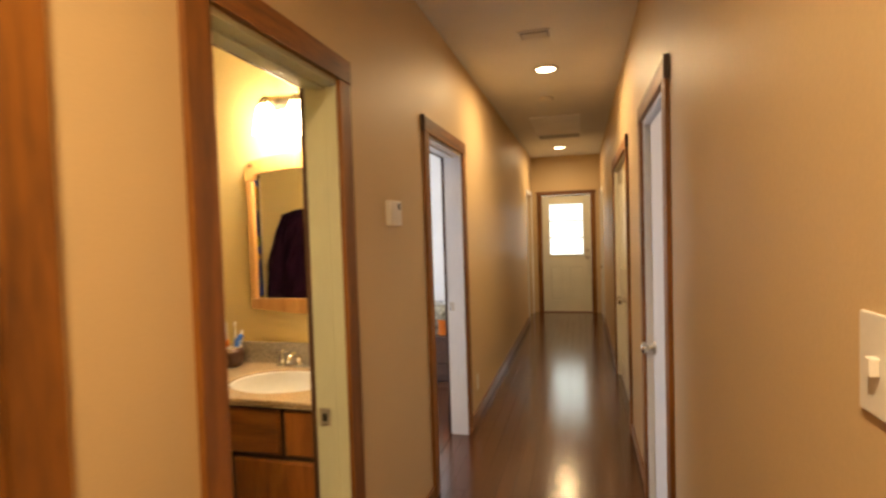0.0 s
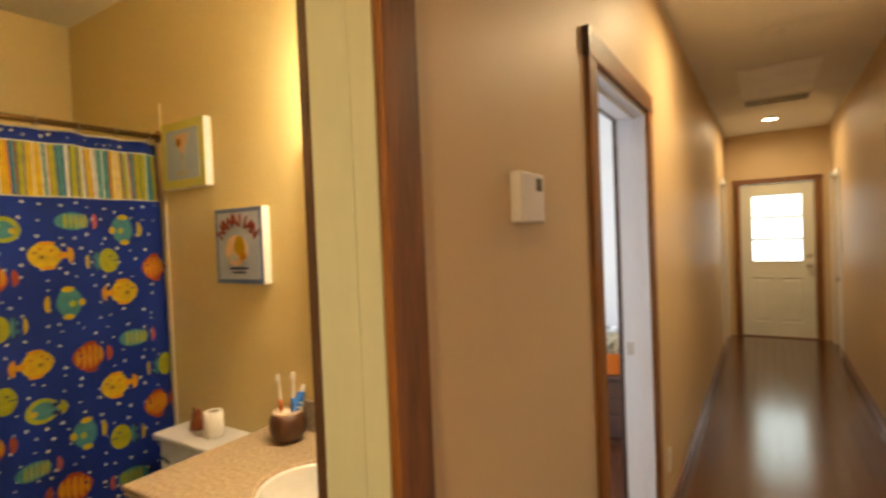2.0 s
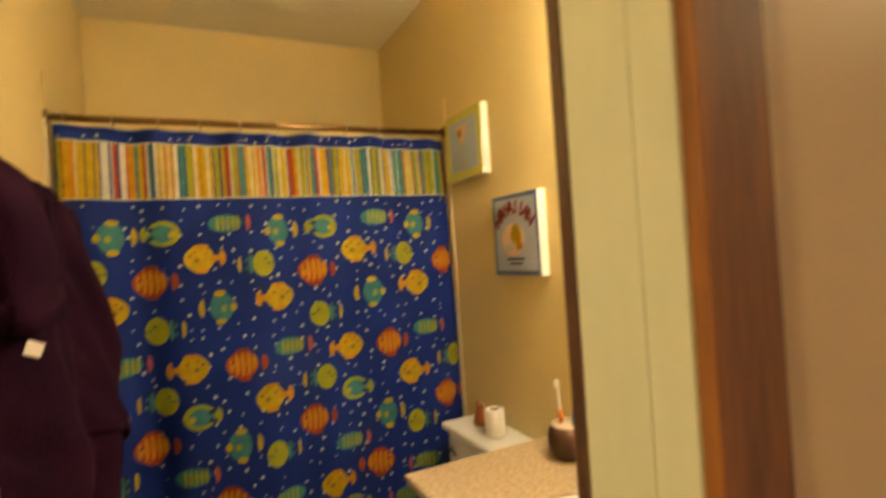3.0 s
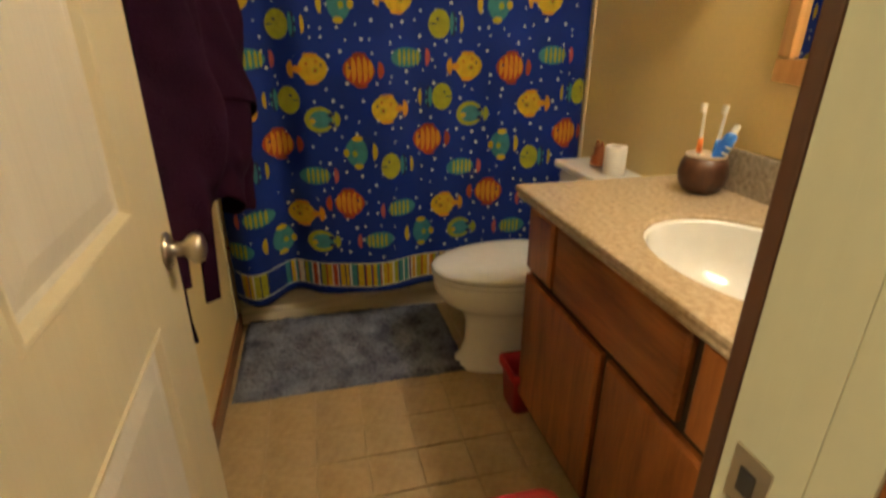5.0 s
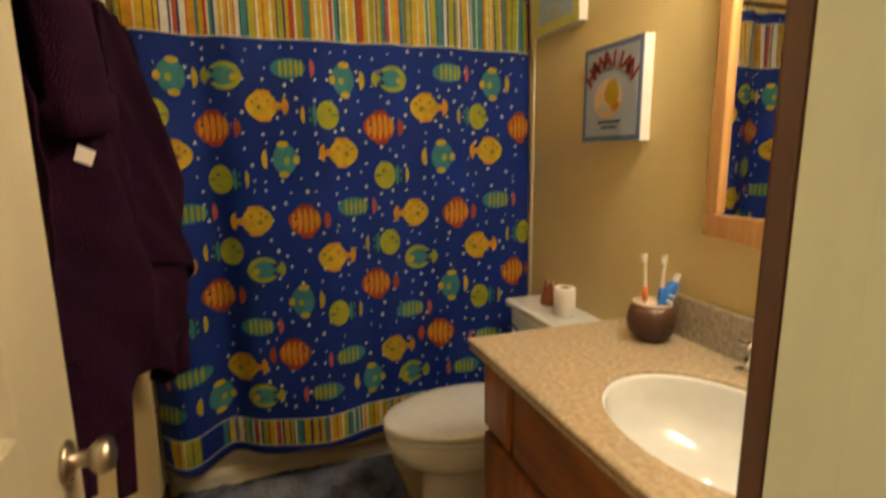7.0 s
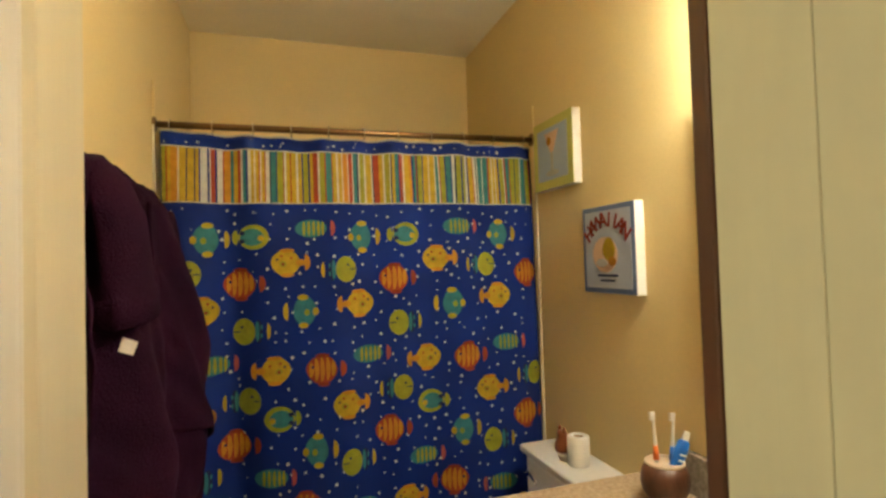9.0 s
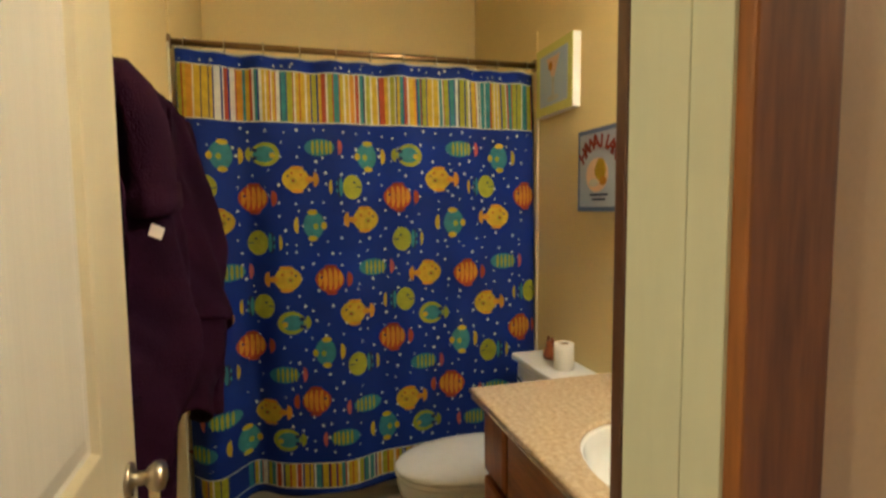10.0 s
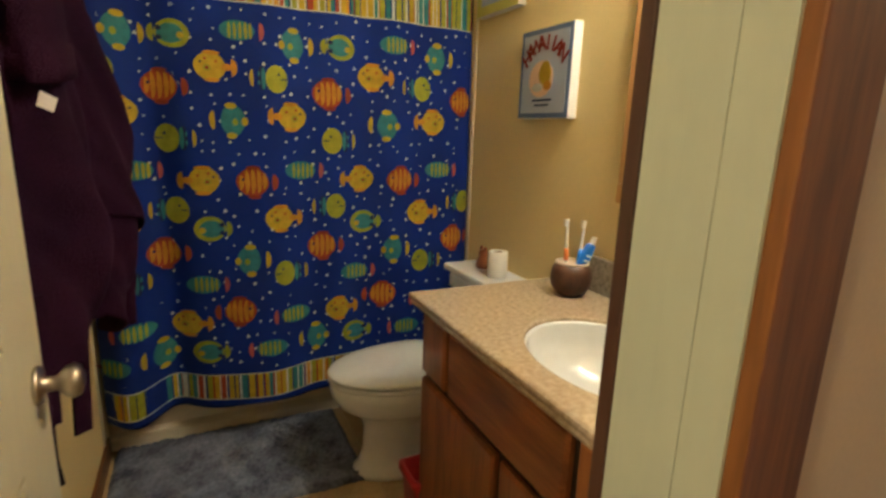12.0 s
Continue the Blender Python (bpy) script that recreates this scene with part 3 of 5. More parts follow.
for a, b in ((HY0, DOOR_R1[0] - CW - 0.003), (DOOR_R1[1] + CW + 0.003, DOOR_R2[0] - CW - 0.003), (DOOR_R2[1] + CW + 0.003, DOOR_SIDE[0] - 0.063)):
    baseboard("baseboard", (HX1 - 0.013, a, 0.001), (HX1 - 0.0005, b, 0.082), M_BASE)
baseboard("baseboard", (-1.90, BY0 + 0.0005, 0.001), (BX1 - 0.03, BY0 + 0.013, 0.082), M_BASEX)


# ---------------------------------------------------------------- hall fittings
def downlight(x, y):
    d = thing("recessed_light", "lit round recessed ceiling light with a white ring", "ceiling light", "recessed lights")
    part("trim_ring", lathe([(0.095, 0.0), (0.097, -0.006), (0.078, -0.010), (0.072, -0.004), (0.072, 0.0)], (0, 0, 0), seg=36), M_PLASTIC, d, "", True)
    part("lens", lathe([(0.071, -0.002), (0.071, -0.006), (0.03, -0.012)], (0, 0, 0), seg=32), M_DOWNLIGHT, d, "glowing lens", True)
    d.matrix_world = pose(x, y, HZ - 0.0005)
    return d


first = downlight(0.58, 5.1)
copy_thing(first, pose(0.52, 9.15, HZ - 0.0005))
copy_thing(first, pose(0.58, 0.9, HZ - 0.0005))
smoke = thing("smoke_detector", "round white smoke detector on the ceiling", "smoke detector")
part("detector_body", lathe([(0.068, 0), (0.070, -0.012), (0.060, -0.030), (0.035, -0.038)], (0.52, 6.02, HZ)), M_PLASTIC, smoke, "", True)
part("detector_base", lathe([(0.074, 0), (0.074, -0.006)], (0.52, 6.02, HZ - 0.0002)), M_PLASTIC, smoke)
vent = thing("ceiling_vent", "white metal ceiling air vent with dark slots", "vent")
part("vent_frame", box((0.46, 4.28, HZ - 0.010), (0.66, 4.50, HZ - 0.0005), 0.003), M_PLASTIC, vent)
part("vent_backing", box((0.475, 4.30, HZ - 0.0125), (0.645, 4.40, HZ - 0.0102)), M_DARK, vent, "dark slot opening")
for k in range(6):
    part("slat", box((0.478, 4.305 + k * 0.016, HZ - 0.017), (0.642, 4.311 + k * 0.016, HZ - 0.0127)), M_PLASTIC, vent)
hatch = thing("attic_hatch", "white attic hatch with a grille in the ceiling", "hatch")
part("hatch_panel", box((0.29, 6.80, HZ - 0.018), (0.83, 7.85, HZ - 0.001), 0.004), M_HATCH, hatch)
grille = part("return_grille", box((0.29, 7.90, HZ - 0.014), (0.84, 8.22, HZ - 0.001), 0.003), M_PLASTIC, hatch)
for k in range(9):
    part("slat", box((0.31, 7.92 + k * 0.031, HZ - 0.022), (0.82, 7.934 + k * 0.031, HZ - 0.0142)), M_DARK if k % 2 else M_PLASTIC, grille)
th = thing("thermostat", "white wall thermostat with a small dark display", "thermostat")
part("housing", box((0.0005, 3.140, 1.505), (0.028, 3.278, 1.615), 0.008, seg=3), M_PLASTIC, th)
part("display", box((0.0284, 3.225, 1.575), (0.0290, 3.258, 1.603)), M_DARK, th, "small dark display")
sw = thing("light_switch", "cream double light switch plate on the wall", "light switch")
part("plate", box((HX1 - 0.007, 1.640, 1.250), (HX1 - 0.0005, 1.772, 1.368), 0.002), M_PLASTIC, sw)
for k in range(2):
    part("toggle", box((HX1 - 0.018, 1.675 + k * 0.05, 1.298), (HX1 - 0.0075, 1.687 + k * 0.05, 1.320), 0.002), M_PLASTIC, sw)
out = thing("outlet", "pale wall outlet plate near the floor", "outlet")
part("plate", box((0.0005, 4.97, 0.22), (0.006, 5.04, 0.335), 0.002), M_PLASTIC, out)
for k in range(2):
    part("socket", box((0.0062, 4.985, 0.237 + k * 0.046), (0.0082, 5.025, 0.270 + k * 0.046), 0.001), M_PLASTIC, out)

# ---------------------------------------------------------------- bathroom: tub, rod, curtain
CX, CY0, CY1 = -1.850, 1.985, 3.445
CZ0, CZ1 = 0.178, 1.945


def fold(y, z):
    """The curtain's surface: how far it stands out at a place on it."""
    u = y - CY0
    low = (CZ1 - z) / (CZ1 - CZ0)
    f = 0.011 * math.sin(u * 24.0 + 0.6 * math.sin(u * 7)) * (1.0 - 0.45 * low) + 0.030 * low * math.sin(u * 11.0 + 1.3 * math.sin(u * 3.1) + 0.5)
    f += 0.012 * math.sin(u * 46 + 1.0) * max(0.0, 1 - low * 9)
    f += 0.055 * low * math.exp(-((u - 0.10) / 0.09) ** 2) - 0.050 * (0.3 + low) * math.exp(-((u - 0.23) / 0.075) ** 2)
    f += 0.016 * math.sin(u * 5.3 + z * 1.1) + 0.070 * min(1.0, low * 3) * math.sin(math.pi * min(1.0, u / 1.46))
    return CX + f


def hem(y):
    return CZ0 + 0.012 * math.sin((y - CY0) * 11.0 + 1.8)


def sheet(y0, y1, z0, z1, lift, ny, nz, drop=True):
    bm = bmesh.new()
    grid = []
    for k in range(nz + 1):
        row = []
        for i in range(ny + 1):
            y = y0 + (y1 - y0) * i / ny
            z = z0 + (z1 - z0) * k / nz
            if drop and k == 0:
                z = max(z, hem(y)) if z0 <= CZ0 + 0.02 else z
            row.append(bm.verts.new((fold(y, z) + lift, y, z)))
        grid.append(row)
    for k in range(nz):
        for i in range(ny):
            bm.faces.new((grid[k][i], grid[k][i + 1], grid[k + 1][i + 1], grid[k + 1][i]))
    return bm


curtain = thing("shower_curtain", "blue shower curtain printed with yellow and orange fish", "shower curtain")
back_sheet = part("curtain_cloth", sheet(CY0, CY1, CZ0, CZ1, 0.0, 420, 110), M_BLUECLOTH, curtain, "deep blue cloth", True)
sol = back_sheet.modifiers.new("thick", "SOLIDIFY")
sol.thickness, sol.offset = 0.0015, -1


def stripes(z0, z1, seed):
    """A band of coloured stripes sewn to the cloth: broad ones with thin lines between, each a strip of its own."""
    rnd = random.Random(seed)
    broad = [M_FY, M_FT, M_FG, M_FA, M_FY, M_FT, M_FW, M_FY, M_FO, M_FG]
    thin = [M_FW, M_FN, M_FW, M_BLUECLOTH, M_FO, M_FW]
    y, last, wide = CY0 + 0.004, None, True
    while y < CY1 - 0.01:
        w = rnd.choice((0.011, 0.014, 0.018, 0.022)) if wide else rnd.choice((0.004, 0.005, 0.007))
        c = rnd.choice([m for m in (broad if wide else thin) if m is not last])
        part("stripe", sheet(y, min(y + w, CY1 - 0.004), z0, z1, 0.0022, max(2, int(w / 0.006)), 10, False), c, curtain, "", True)
        last, wide = c, not wide if rnd.random() < 0.85 else wide
        y += w
    for zz in (z0 - 0.003, z1):
        part("band_edge", sheet(CY0 + 0.002, CY1 - 0.002, zz, zz + 0.004, 0.0028, 240, 1, False), M_FW, curtain, "pale piped edge", True)


stripes(1.694, 1.893, 3)
stripes(0.216, 0.316, 5)


def blob(cy, cz, pts, mat, lift, flip):
    """A flat printed shape laid on the cloth: an outline round a centre, filled with rings so that it follows the folds."""
    bm = bmesh.new()
    n = len(pts)
    rings = []
    for f in (0.25, 0.5, 0.75, 1.0):
        ring = []
        for u, v in pts:
            y, z = cy + u * f * flip, cz + v * f
            y = min(max(y, CY0 + 0.002), CY1 - 0.002)
            ring.append(bm.verts.new((fold(y, z) + lift, y, z)))
        rings.append(ring)
    mid_v = bm.verts.new((fold(cy, cz) + lift, cy, cz))
    for i in range(n):
        j = (i + 1) % n
        bm.faces.new((mid_v, rings[0][i], rings[0][j]))
        for a, b in zip(rings, rings[1:]):
            bm.faces.new((a[i], a[j], b[j], b[i]))
    return bm


def oval(rx, rz, n=18, wob=0.0, off=(0, 0)):
    return [(off[0] + rx * math.cos(2 * math.pi * i / n) * (1 + wob * math.sin(5 * i)), off[1] + rz * math.sin(2 * math.pi * i / n)) for i in range(n)]


def crescent(x, rz, w, n=8):
    return [(x + w * math.cos(a), rz * math.sin(a)) for a in [math.pi * (-0.5 + i / n) for i in range(n + 1)]] + [(x - w * 0.2, 0.0)]


SIZE = 1.27


def fish(kind, cy, cz, flip):
    """One printed fish, its body and markings as thin shapes on the cloth."""
    shapes = []
    if kind == "Y":
        shapes = [(0, 0, oval(0.041, 0.038, 18, 0.03), M_FY), (0.055, 0, crescent(0, 0.024, 0.015), M_FA), (0.042, 0, oval(0.014, 0.010, 10), M_FA),
                  (-0.008, -0.004, oval(0.010, 0.009, 10), M_FG), (0.016, 0.014, oval(0.004, 0.004, 6), M_FO), (-0.012, 0.020, oval(0.004, 0.004, 6), M_FO), (-0.008, -0.004, oval(0.005, 0.0045, 8), M_FR),
                  (0.004, 0.036, oval(0.022, 0.006, 10), M_FA), (0.004, -0.036, oval(0.020, 0.006, 10), M_FA), (-0.024, 0.010, oval(0.0035, 0.004, 6), M_FN)]
    elif kind == "O":
        shapes = [(0, 0, oval(0.044, 0.042, 18, 0.05), M_FO), (0.055, 0.0, crescent(0, 0.024, 0.016), M_FO)]
        shapes += [(x, 0.001 * i, crescent(0, h, 0.011), M_FA) for i, (x, h) in enumerate(((-0.034, 0.022), (-0.019, 0.034), (-0.003, 0.037), (0.013, 0.034), (0.028, 0.024)))]
        shapes += [(-0.026, 0.008, oval(0.0045, 0.0045, 8), M_FN), (0.002, 0.042, oval(0.020, 0.006, 10), M_FR), (0.004, -0.042, oval(0.018, 0.006, 10), M_FR)]
    elif kind == "T":
        shapes = [(0, 0, oval(0.032, 0.044, 18, 0.04), M_FT), (0.048, 0.0, crescent(0, 0.026, 0.013), M_FY), (0.004, 0.040, oval(0.016, 0.009, 10), M_FY),
                  (0.004, -0.042, oval(0.014, 0.009, 10), M_FY), (-0.031, -0.002, oval(0.009, 0.012, 10), M_FY), (-0.006, -0.004, oval(0.008, 0.010, 10), M_FG)]
    elif kind == "H":
        shapes = [(-0.014, 0, oval(0.031, 0.039, 16, 0.02), M_FG), (0.026, 0, oval(0.011, 0.034, 12, 0.04), M_FN), (0.022, 0, oval(0.006, 0.030, 10), M_FT),
                  (0.050, 0, crescent(0, 0.024, 0.009), M_FY), (-0.034, 0.000, oval(0.012, 0.0018, 8), M_FN), (-0.020, 0.013, oval(0.004, 0.004, 8), M_FN),
                  (0.034, 0.012, oval(0.003, 0.007, 8), M_FT), (0.034, -0.012, oval(0.003, 0.007, 8), M_FT)]
    elif kind == "R":
        shapes = [(0.006, 0, oval(0.043, 0.037, 18, 0.02), M_FG), (0.002, 0, oval(0.033, 0.025, 16, 0.05), M_FT), (-0.040, 0, crescent(0, 0.022, -0.014), M_FG),
                  (0.026, -0.004, oval(0.009, 0.009, 10), M_FY), (-0.026, 0.012, oval(0.008, 0.007, 8), M_FN), (-0.026, -0.012, oval(0.008, 0.007, 8), M_FN)]
    else:
        shapes = [(0, 0, oval(0.046, 0.027, 18), M_FT)] + [(x, 0, oval(0.0045, 0.024 - 0.10 * abs(x - 0.004) * 1.2 * abs(x) * 10, 8), M_FG)
                                                          for x in (-0.02, -0.006, 0.008, 0.022, 0.034)]
        shapes += [(0.058, 0, crescent(0, 0.024, 0.012), M_FP)]
    shapes = [(u * SIZE, v * SIZE, [(a * SIZE, b * SIZE) for a, b in pts], mat) for u, v, pts, mat in shapes]
    body = None
    for i, (u, v, pts, mat) in enumerate(shapes):
        bm = blob(cy + u * flip, cz + v, pts, mat, 0.0026 + 0.0006 * i, flip)
        if body is None:
            body = part("printed_fish", bm, mat, curtain, "", True)
        else:
            part("marking", bm, mat, body, "", True)


# one repeat of the print, then repeated along the cloth
PRINT = (("R", 2.852, 1.570, 1), ("S", 3.073, 1.600, 1), ("T", 2.682, 1.563, 1), ("Y", 2.979, 1.472, 1), ("H", 2.602, 1.438, -1), ("O", 2.805, 1.397, 1),
         ("T", 3.043, 1.291, -1), ("Y", 2.670, 1.307, -1), ("H", 2.838, 1.224, 1), ("Y", 2.937, 1.078, -1), ("O", 3.100, 1.072, 1), ("S", 2.697, 1.111, 1),
         ("H", 2.815, 0.970, -1), ("R", 2.954, 0.901, -1), ("Y", 2.612, 0.931, 1), ("T", 3.075, 0.779, 1), ("O", 2.776, 0.810, 1), ("H", 2.643, 0.716, 1),
         ("S", 2.912, 0.690, 1), ("O", 3.035, 0.580, -1), ("Y", 2.841, 0.536, 1), ("S", 2.664, 0.542, -1), ("R", 2.922, 0.420, -1), ("T", 2.750, 0.427, -1),
         ("S", 2.567, 0.418, -1))
REPEAT = 0.578
for kind, fy, fz, flip in PRINT:
    for r in (-2, -1, 0, 1, 2):
        y = fy + r * REPEAT
        y += 0.10 * max(0.0, 2.35 - y)
        if CY0 + 0.03 < y < CY1 - 0.03:
            fish(kind, y, fz + 0.004 * r, flip)
rnd = random.Random(11)
bm = bmesh.new()
spots = [(CY0 + 0.03 + 0.056 * i, 0.36 + 0.054 * k) for i in range(26) for k in range(25)] + [(CY0 + 0.02 + 0.034 * i, 1.92) for i in range(43)]
for y, z in spots:
    y += rnd.uniform(-0.018, 0.018)
    z += rnd.uniform(-0.018, 0.018) if z < 1.8 else rnd.uniform(-0.012, 0.012)
    y, s = min(max(y, CY0 + 0.01), CY1 - 0.01), rnd.choice((0.0045, 0.006, 0.0075))
    a0 = rnd.random() * 3
    vs = []
    for k in range(6):
        a = a0 + k * math.pi / 3
        r = s * (1.0 if k % 2 else 0.72)
        vs.append(bm.verts.new((fold(y + r * math.cos(a), z + r * math.sin(a)) + 0.0016, y + r * math.cos(a), z + r * math.sin(a))))
    bm.faces.new(vs)
tagged(part("printed_dots", bm, M_FW, curtain, "small white dots"), kind="stuff")
part("curtain_liner", sheet(CY0 + 0.004, CY1 + 0.004, CZ1 + 0.001, CZ1 + 0.007, -0.001, 160, 1, False), M_FW, curtain, "pale liner edge")

rod = thing("curtain_rod", "bronze shower curtain rod between the walls", "curtain rod")
part("rod_bar", tube([(CX + 0.002, BY0 + 0.004, 1.974), (CX + 0.002, BY1 - 0.004, 1.982)], 0.0125, 16), M_BRASS, rod, "", True)
for y, z in ((BY0 + 0.001, 1.974), (BY1 - 0.013, 1.982)):
    part("rod_flange", lathe([(0.028, 0), (0.026, 0.008), (0.016, 0.012)], (CX + 0.002, y, z), "y", 20), M_BRASS, rod)
ring_base = thing("curtain_ring", "small metal curtain ring on the rod", "curtain ring", "curtain rings")
pts = [(0.0175 * math.cos(a), 0.0, 0.022 * math.sin(a) - 0.006) for a in [2 * math.pi * k / 18 for k in range(19)]]
part("ring_wire", tube(pts, 0.0022, 8), M_CHROME, ring_base, "", True)
part("roller", lathe([(0.004, -0.004), (0.005, 0), (0.004, 0.004)], (0, 0, 0.016), "x", 10), M_CHROME, ring_base, "", True)
for k in range(11):
    m = pose(CX + 0.002, CY0 + 0.03 + k * 0.139, 1.974 + 0.0007 * k, 0, 0, 6 * ((k % 3) - 1))
    if k == 0:
        ring_base.matrix_world = m
    else:
        copy_thing(ring_base, m)

tub = thing("bathtub", "cream bathtub half hidden behind the shower curtain", "bathtub")
bm = bmesh.new()
tx0, tx1, ty0, ty1, tz = BX0 + 0.003, -1.93, BY0 + 0.003, BY1 - 0.003, 0.40


def rounded(x0, x1, y0, y1, r, z, n=6):
    out = []
    for cx, cy, a0 in ((x1 - r, y1 - r, 0), (x0 + r, y1 - r, 90), (x0 + r, y0 + r, 180), (x1 - r, y0 + r, 270)):
        for i in range(n + 1):
            a = radians(a0 + 90 * i / n)
            out.append((cx + r * math.cos(a), cy + r * math.sin(a), z))
    return out


loops = [rounded(tx0, tx1 - 0.006, ty0, ty1, 0.003, 0.0), rounded(tx0, tx1 - 0.004, ty0, ty1, 0.003, 0.055), rounded(tx0, tx1 - 0.022, ty0, ty1, 0.003, 0.070),
         rounded(tx0, tx1 - 0.018, ty0, ty1, 0.003, tz - 0.03), rounded(tx0, tx1, ty0, ty1, 0.003, tz - 0.012), rounded(tx0, tx1 - 0.008, ty0, ty1, 0.003, tz),
         rounded(tx0 + 0.05, tx1 - 0.075, ty0 + 0.08, ty1 - 0.08, 0.10, tz), rounded(tx0 + 0.06, tx1 - 0.085, ty0 + 0.09, ty1 - 0.09, 0.10, tz - 0.015),
         rounded(tx0 + 0.11, tx1 - 0.13, ty0 + 0.16, ty1 - 0.16, 0.12, 0.09), rounded(tx0 + 0.2, tx1 - 0.22, ty0 + 0.3, ty1 - 0.3, 0.08, 0.06)]
vl = [[bm.verts.new(p) for p in lp] for lp in loops]
for a, b in zip(vl, vl[1:]):
    for i in range(len(a)):
        bm.faces.new((a[i], a[(i + 1) % len(a)], b[(i + 1) % len(a)], b[i]))
bm.faces.new(vl[-1])
part("tub_shell", bm, M_TUB, tub, "", True).modifiers.new("edge", "EDGE_SPLIT").split_angle = radians(35)
part("apron_skirt", box((tx1 - 0.0055, ty0 + 0.002, 0.0015), (tx1 + 0.002, ty1 - 0.002, 0.050), 0.002), M_TUB, tub)
part("drain", lathe([(0.030, 0.061), (0.030, 0.065), (0.018, 0.064)], (tx0 + 0.36, ty1 - 0.34, 0.0), seg=20), M_CHROME, tub, "chrome drain", True)
sur = thing("tub_surround", "cream wall panels round the bathtub", "tub surround")
part("side_panel", box((BX0 + 0.006, BY1 - 0.007, tz + 0.003), (-1.835, BY1 - 0.001, 2.13), 0.002), M_BATH, sur)
part("side_panel", box((BX0 + 0.006, BY0 + 0.001, tz + 0.003), (-1.835, BY0 + 0.007, 2.13), 0.002), M_BATH, sur)
part("back_panel", box((BX0 + 0.001, BY0 + 0.008, tz + 0.003), (BX0 + 0.005, BY1 - 0.008, 2.13)), M_BATH, sur)
part("edge_strip", box((-1.834, BY1 - 0.009, 0.09), (-1.822, BY1 - 0.001, 1.97), 0.002), M_TUB, sur, "pale edge strip")
part("edge_strip", box((-1.834, BY0 + 0.001, 0.09), (-1.822, BY0 + 0.009, 1.97), 0.002), M_TUB, sur, "pale edge strip")

# ---------------------------------------------------------------- toilet
TX, TF = -1.445, 2.712
toilet = thing("toilet", "white porcelain toilet with its lid closed", "toilet")


def egg(z, front, half, back, n=32):
    """A seat-shaped outline: long oval towards the front, squarer at the back."""
    out = []
    for i in range(n):
        a = 2 * math.pi * i / n
        s, c = math.sin(a), math.cos(a)
        ymid = back - 0.20
        y = ymid + (ymid - front) * s if s < 0 else ymid + (back - ymid) * (s ** 0.7)
        x = half * (abs(c) ** (0.85 if s > 0 else 1.0)) * (1 if c >= 0 else -1)
        out.append((TX + x, y, z))
    return out


def loft(rows, bm=None, cap=True, low=True):
    bm = bm or bmesh.new()
    vs = [[bm.verts.new(p) for p in r] for r in rows]
    for a, b in zip(vs, vs[1:]):
        for i in range(len(a)):
            j = (i + 1) % len(a)
            bm.faces.new((a[i], a[j], b[j], b[i]))
    if cap:
        if low:
            bm.faces.new(vs[0])
        bm.faces.new(vs[-1])
    return bm


part("pedestal", loft([egg(z, TF + f, h, k) for z, f, h, k in
                       ((0.001, 0.083, 0.114, 3.24), (0.020, 0.083, 0.117, 3.25), (0.040, 0.108, 0.099, 3.23), (0.10, 0.128, 0.088, 3.22), (0.19, 0.130, 0.087, 3.22), (0.232, 0.115, 0.102, 3.23),
                        (0.262, 0.075, 0.136, 3.24), (0.292, 0.036, 0.164, 3.25), (0.335, 0.013, 0.182, 3.25), (0.372, 0.006, 0.188, 3.26), (0.384, 0.012, 0.183, 3.26))]),
     M_PORCELAIN, toilet, "", True)
part("seat", loft([egg(0.3845, TF + 0.030, 0.165, 3.20), egg(0.391, TF + 0.028, 0.167, 3.205), egg(0.392, TF + 0.003, 0.190, 3.228), egg(0.398, TF, 0.193, 3.23), egg(0.404, TF + 0.003, 0.190, 3.225),
                   egg(0.4045, TF + 0.028, 0.167, 3.205)]), M_PORCELAIN, toilet, "", False)
part("lid", loft([egg(0.4050, TF + 0.030, 0.165, 3.20), egg(0.4095, TF + 0.028, 0.167, 3.205), egg(0.410, TF + 0.003, 0.189, 3.228), egg(0.417, TF - 0.002, 0.193, 3.23), egg(0.424, TF + 0.004, 0.188, 3.226),
                  egg(0.430, TF + 0.020, 0.174, 3.215), egg(0.434, TF + 0.07, 0.132, 3.18), egg(0.436, TF + 0.15, 0.06, 3.12)]), M_PORCELAIN, toilet, "", True)
part("tank", box((TX - 0.205, 3.275, 0.37), (TX + 0.205, 3.445, 0.705), 0.022, seg=4), M_PORCELAIN, toilet, "", False)
part("tank_lid", box((TX - 0.222, 3.258, 0.708), (TX + 0.222, 3.452, 0.738), 0.011, seg=3), M_PORCELAIN, toilet)
part("tank_neck", box((TX - 0.09, 3.20, 0.30), (TX + 0.09, 3.36, 0.369), 0.02), M_PORCELAIN, toilet)
part("flush_handle", tube([(TX - 0.14, 3.268, 0.655), (TX - 0.14, 3.255, 0.655), (TX - 0.09, 3.25, 0.648), (TX - 0.07, 3.25, 0.645)], [0.012, 0.008, 0.006, 0.008]), M_CHROME, toilet, "chrome flush lever", True)
for s in (-1, 1):
    part("bolt_cap", lathe([(0.016, 0.052), (0.015, 0.062), (0.006, 0.070)], (TX + s * 0.088, 3.02, 0.0), seg=14), M_PORCELAIN, toilet, "", True)
roll = thing("toilet_roll", "white toilet paper roll standing on the tank", "toilet paper")
part("paper", lathe([(0.019, 0.0), (0.035, 0.0), (0.038, 0.003), (0.038, 0.097), (0.035, 0.100), (0.019, 0.100), (0.019, 0.05)], (-1.395, 3.355, 0.739)), M_PAPER, roll, "", True)
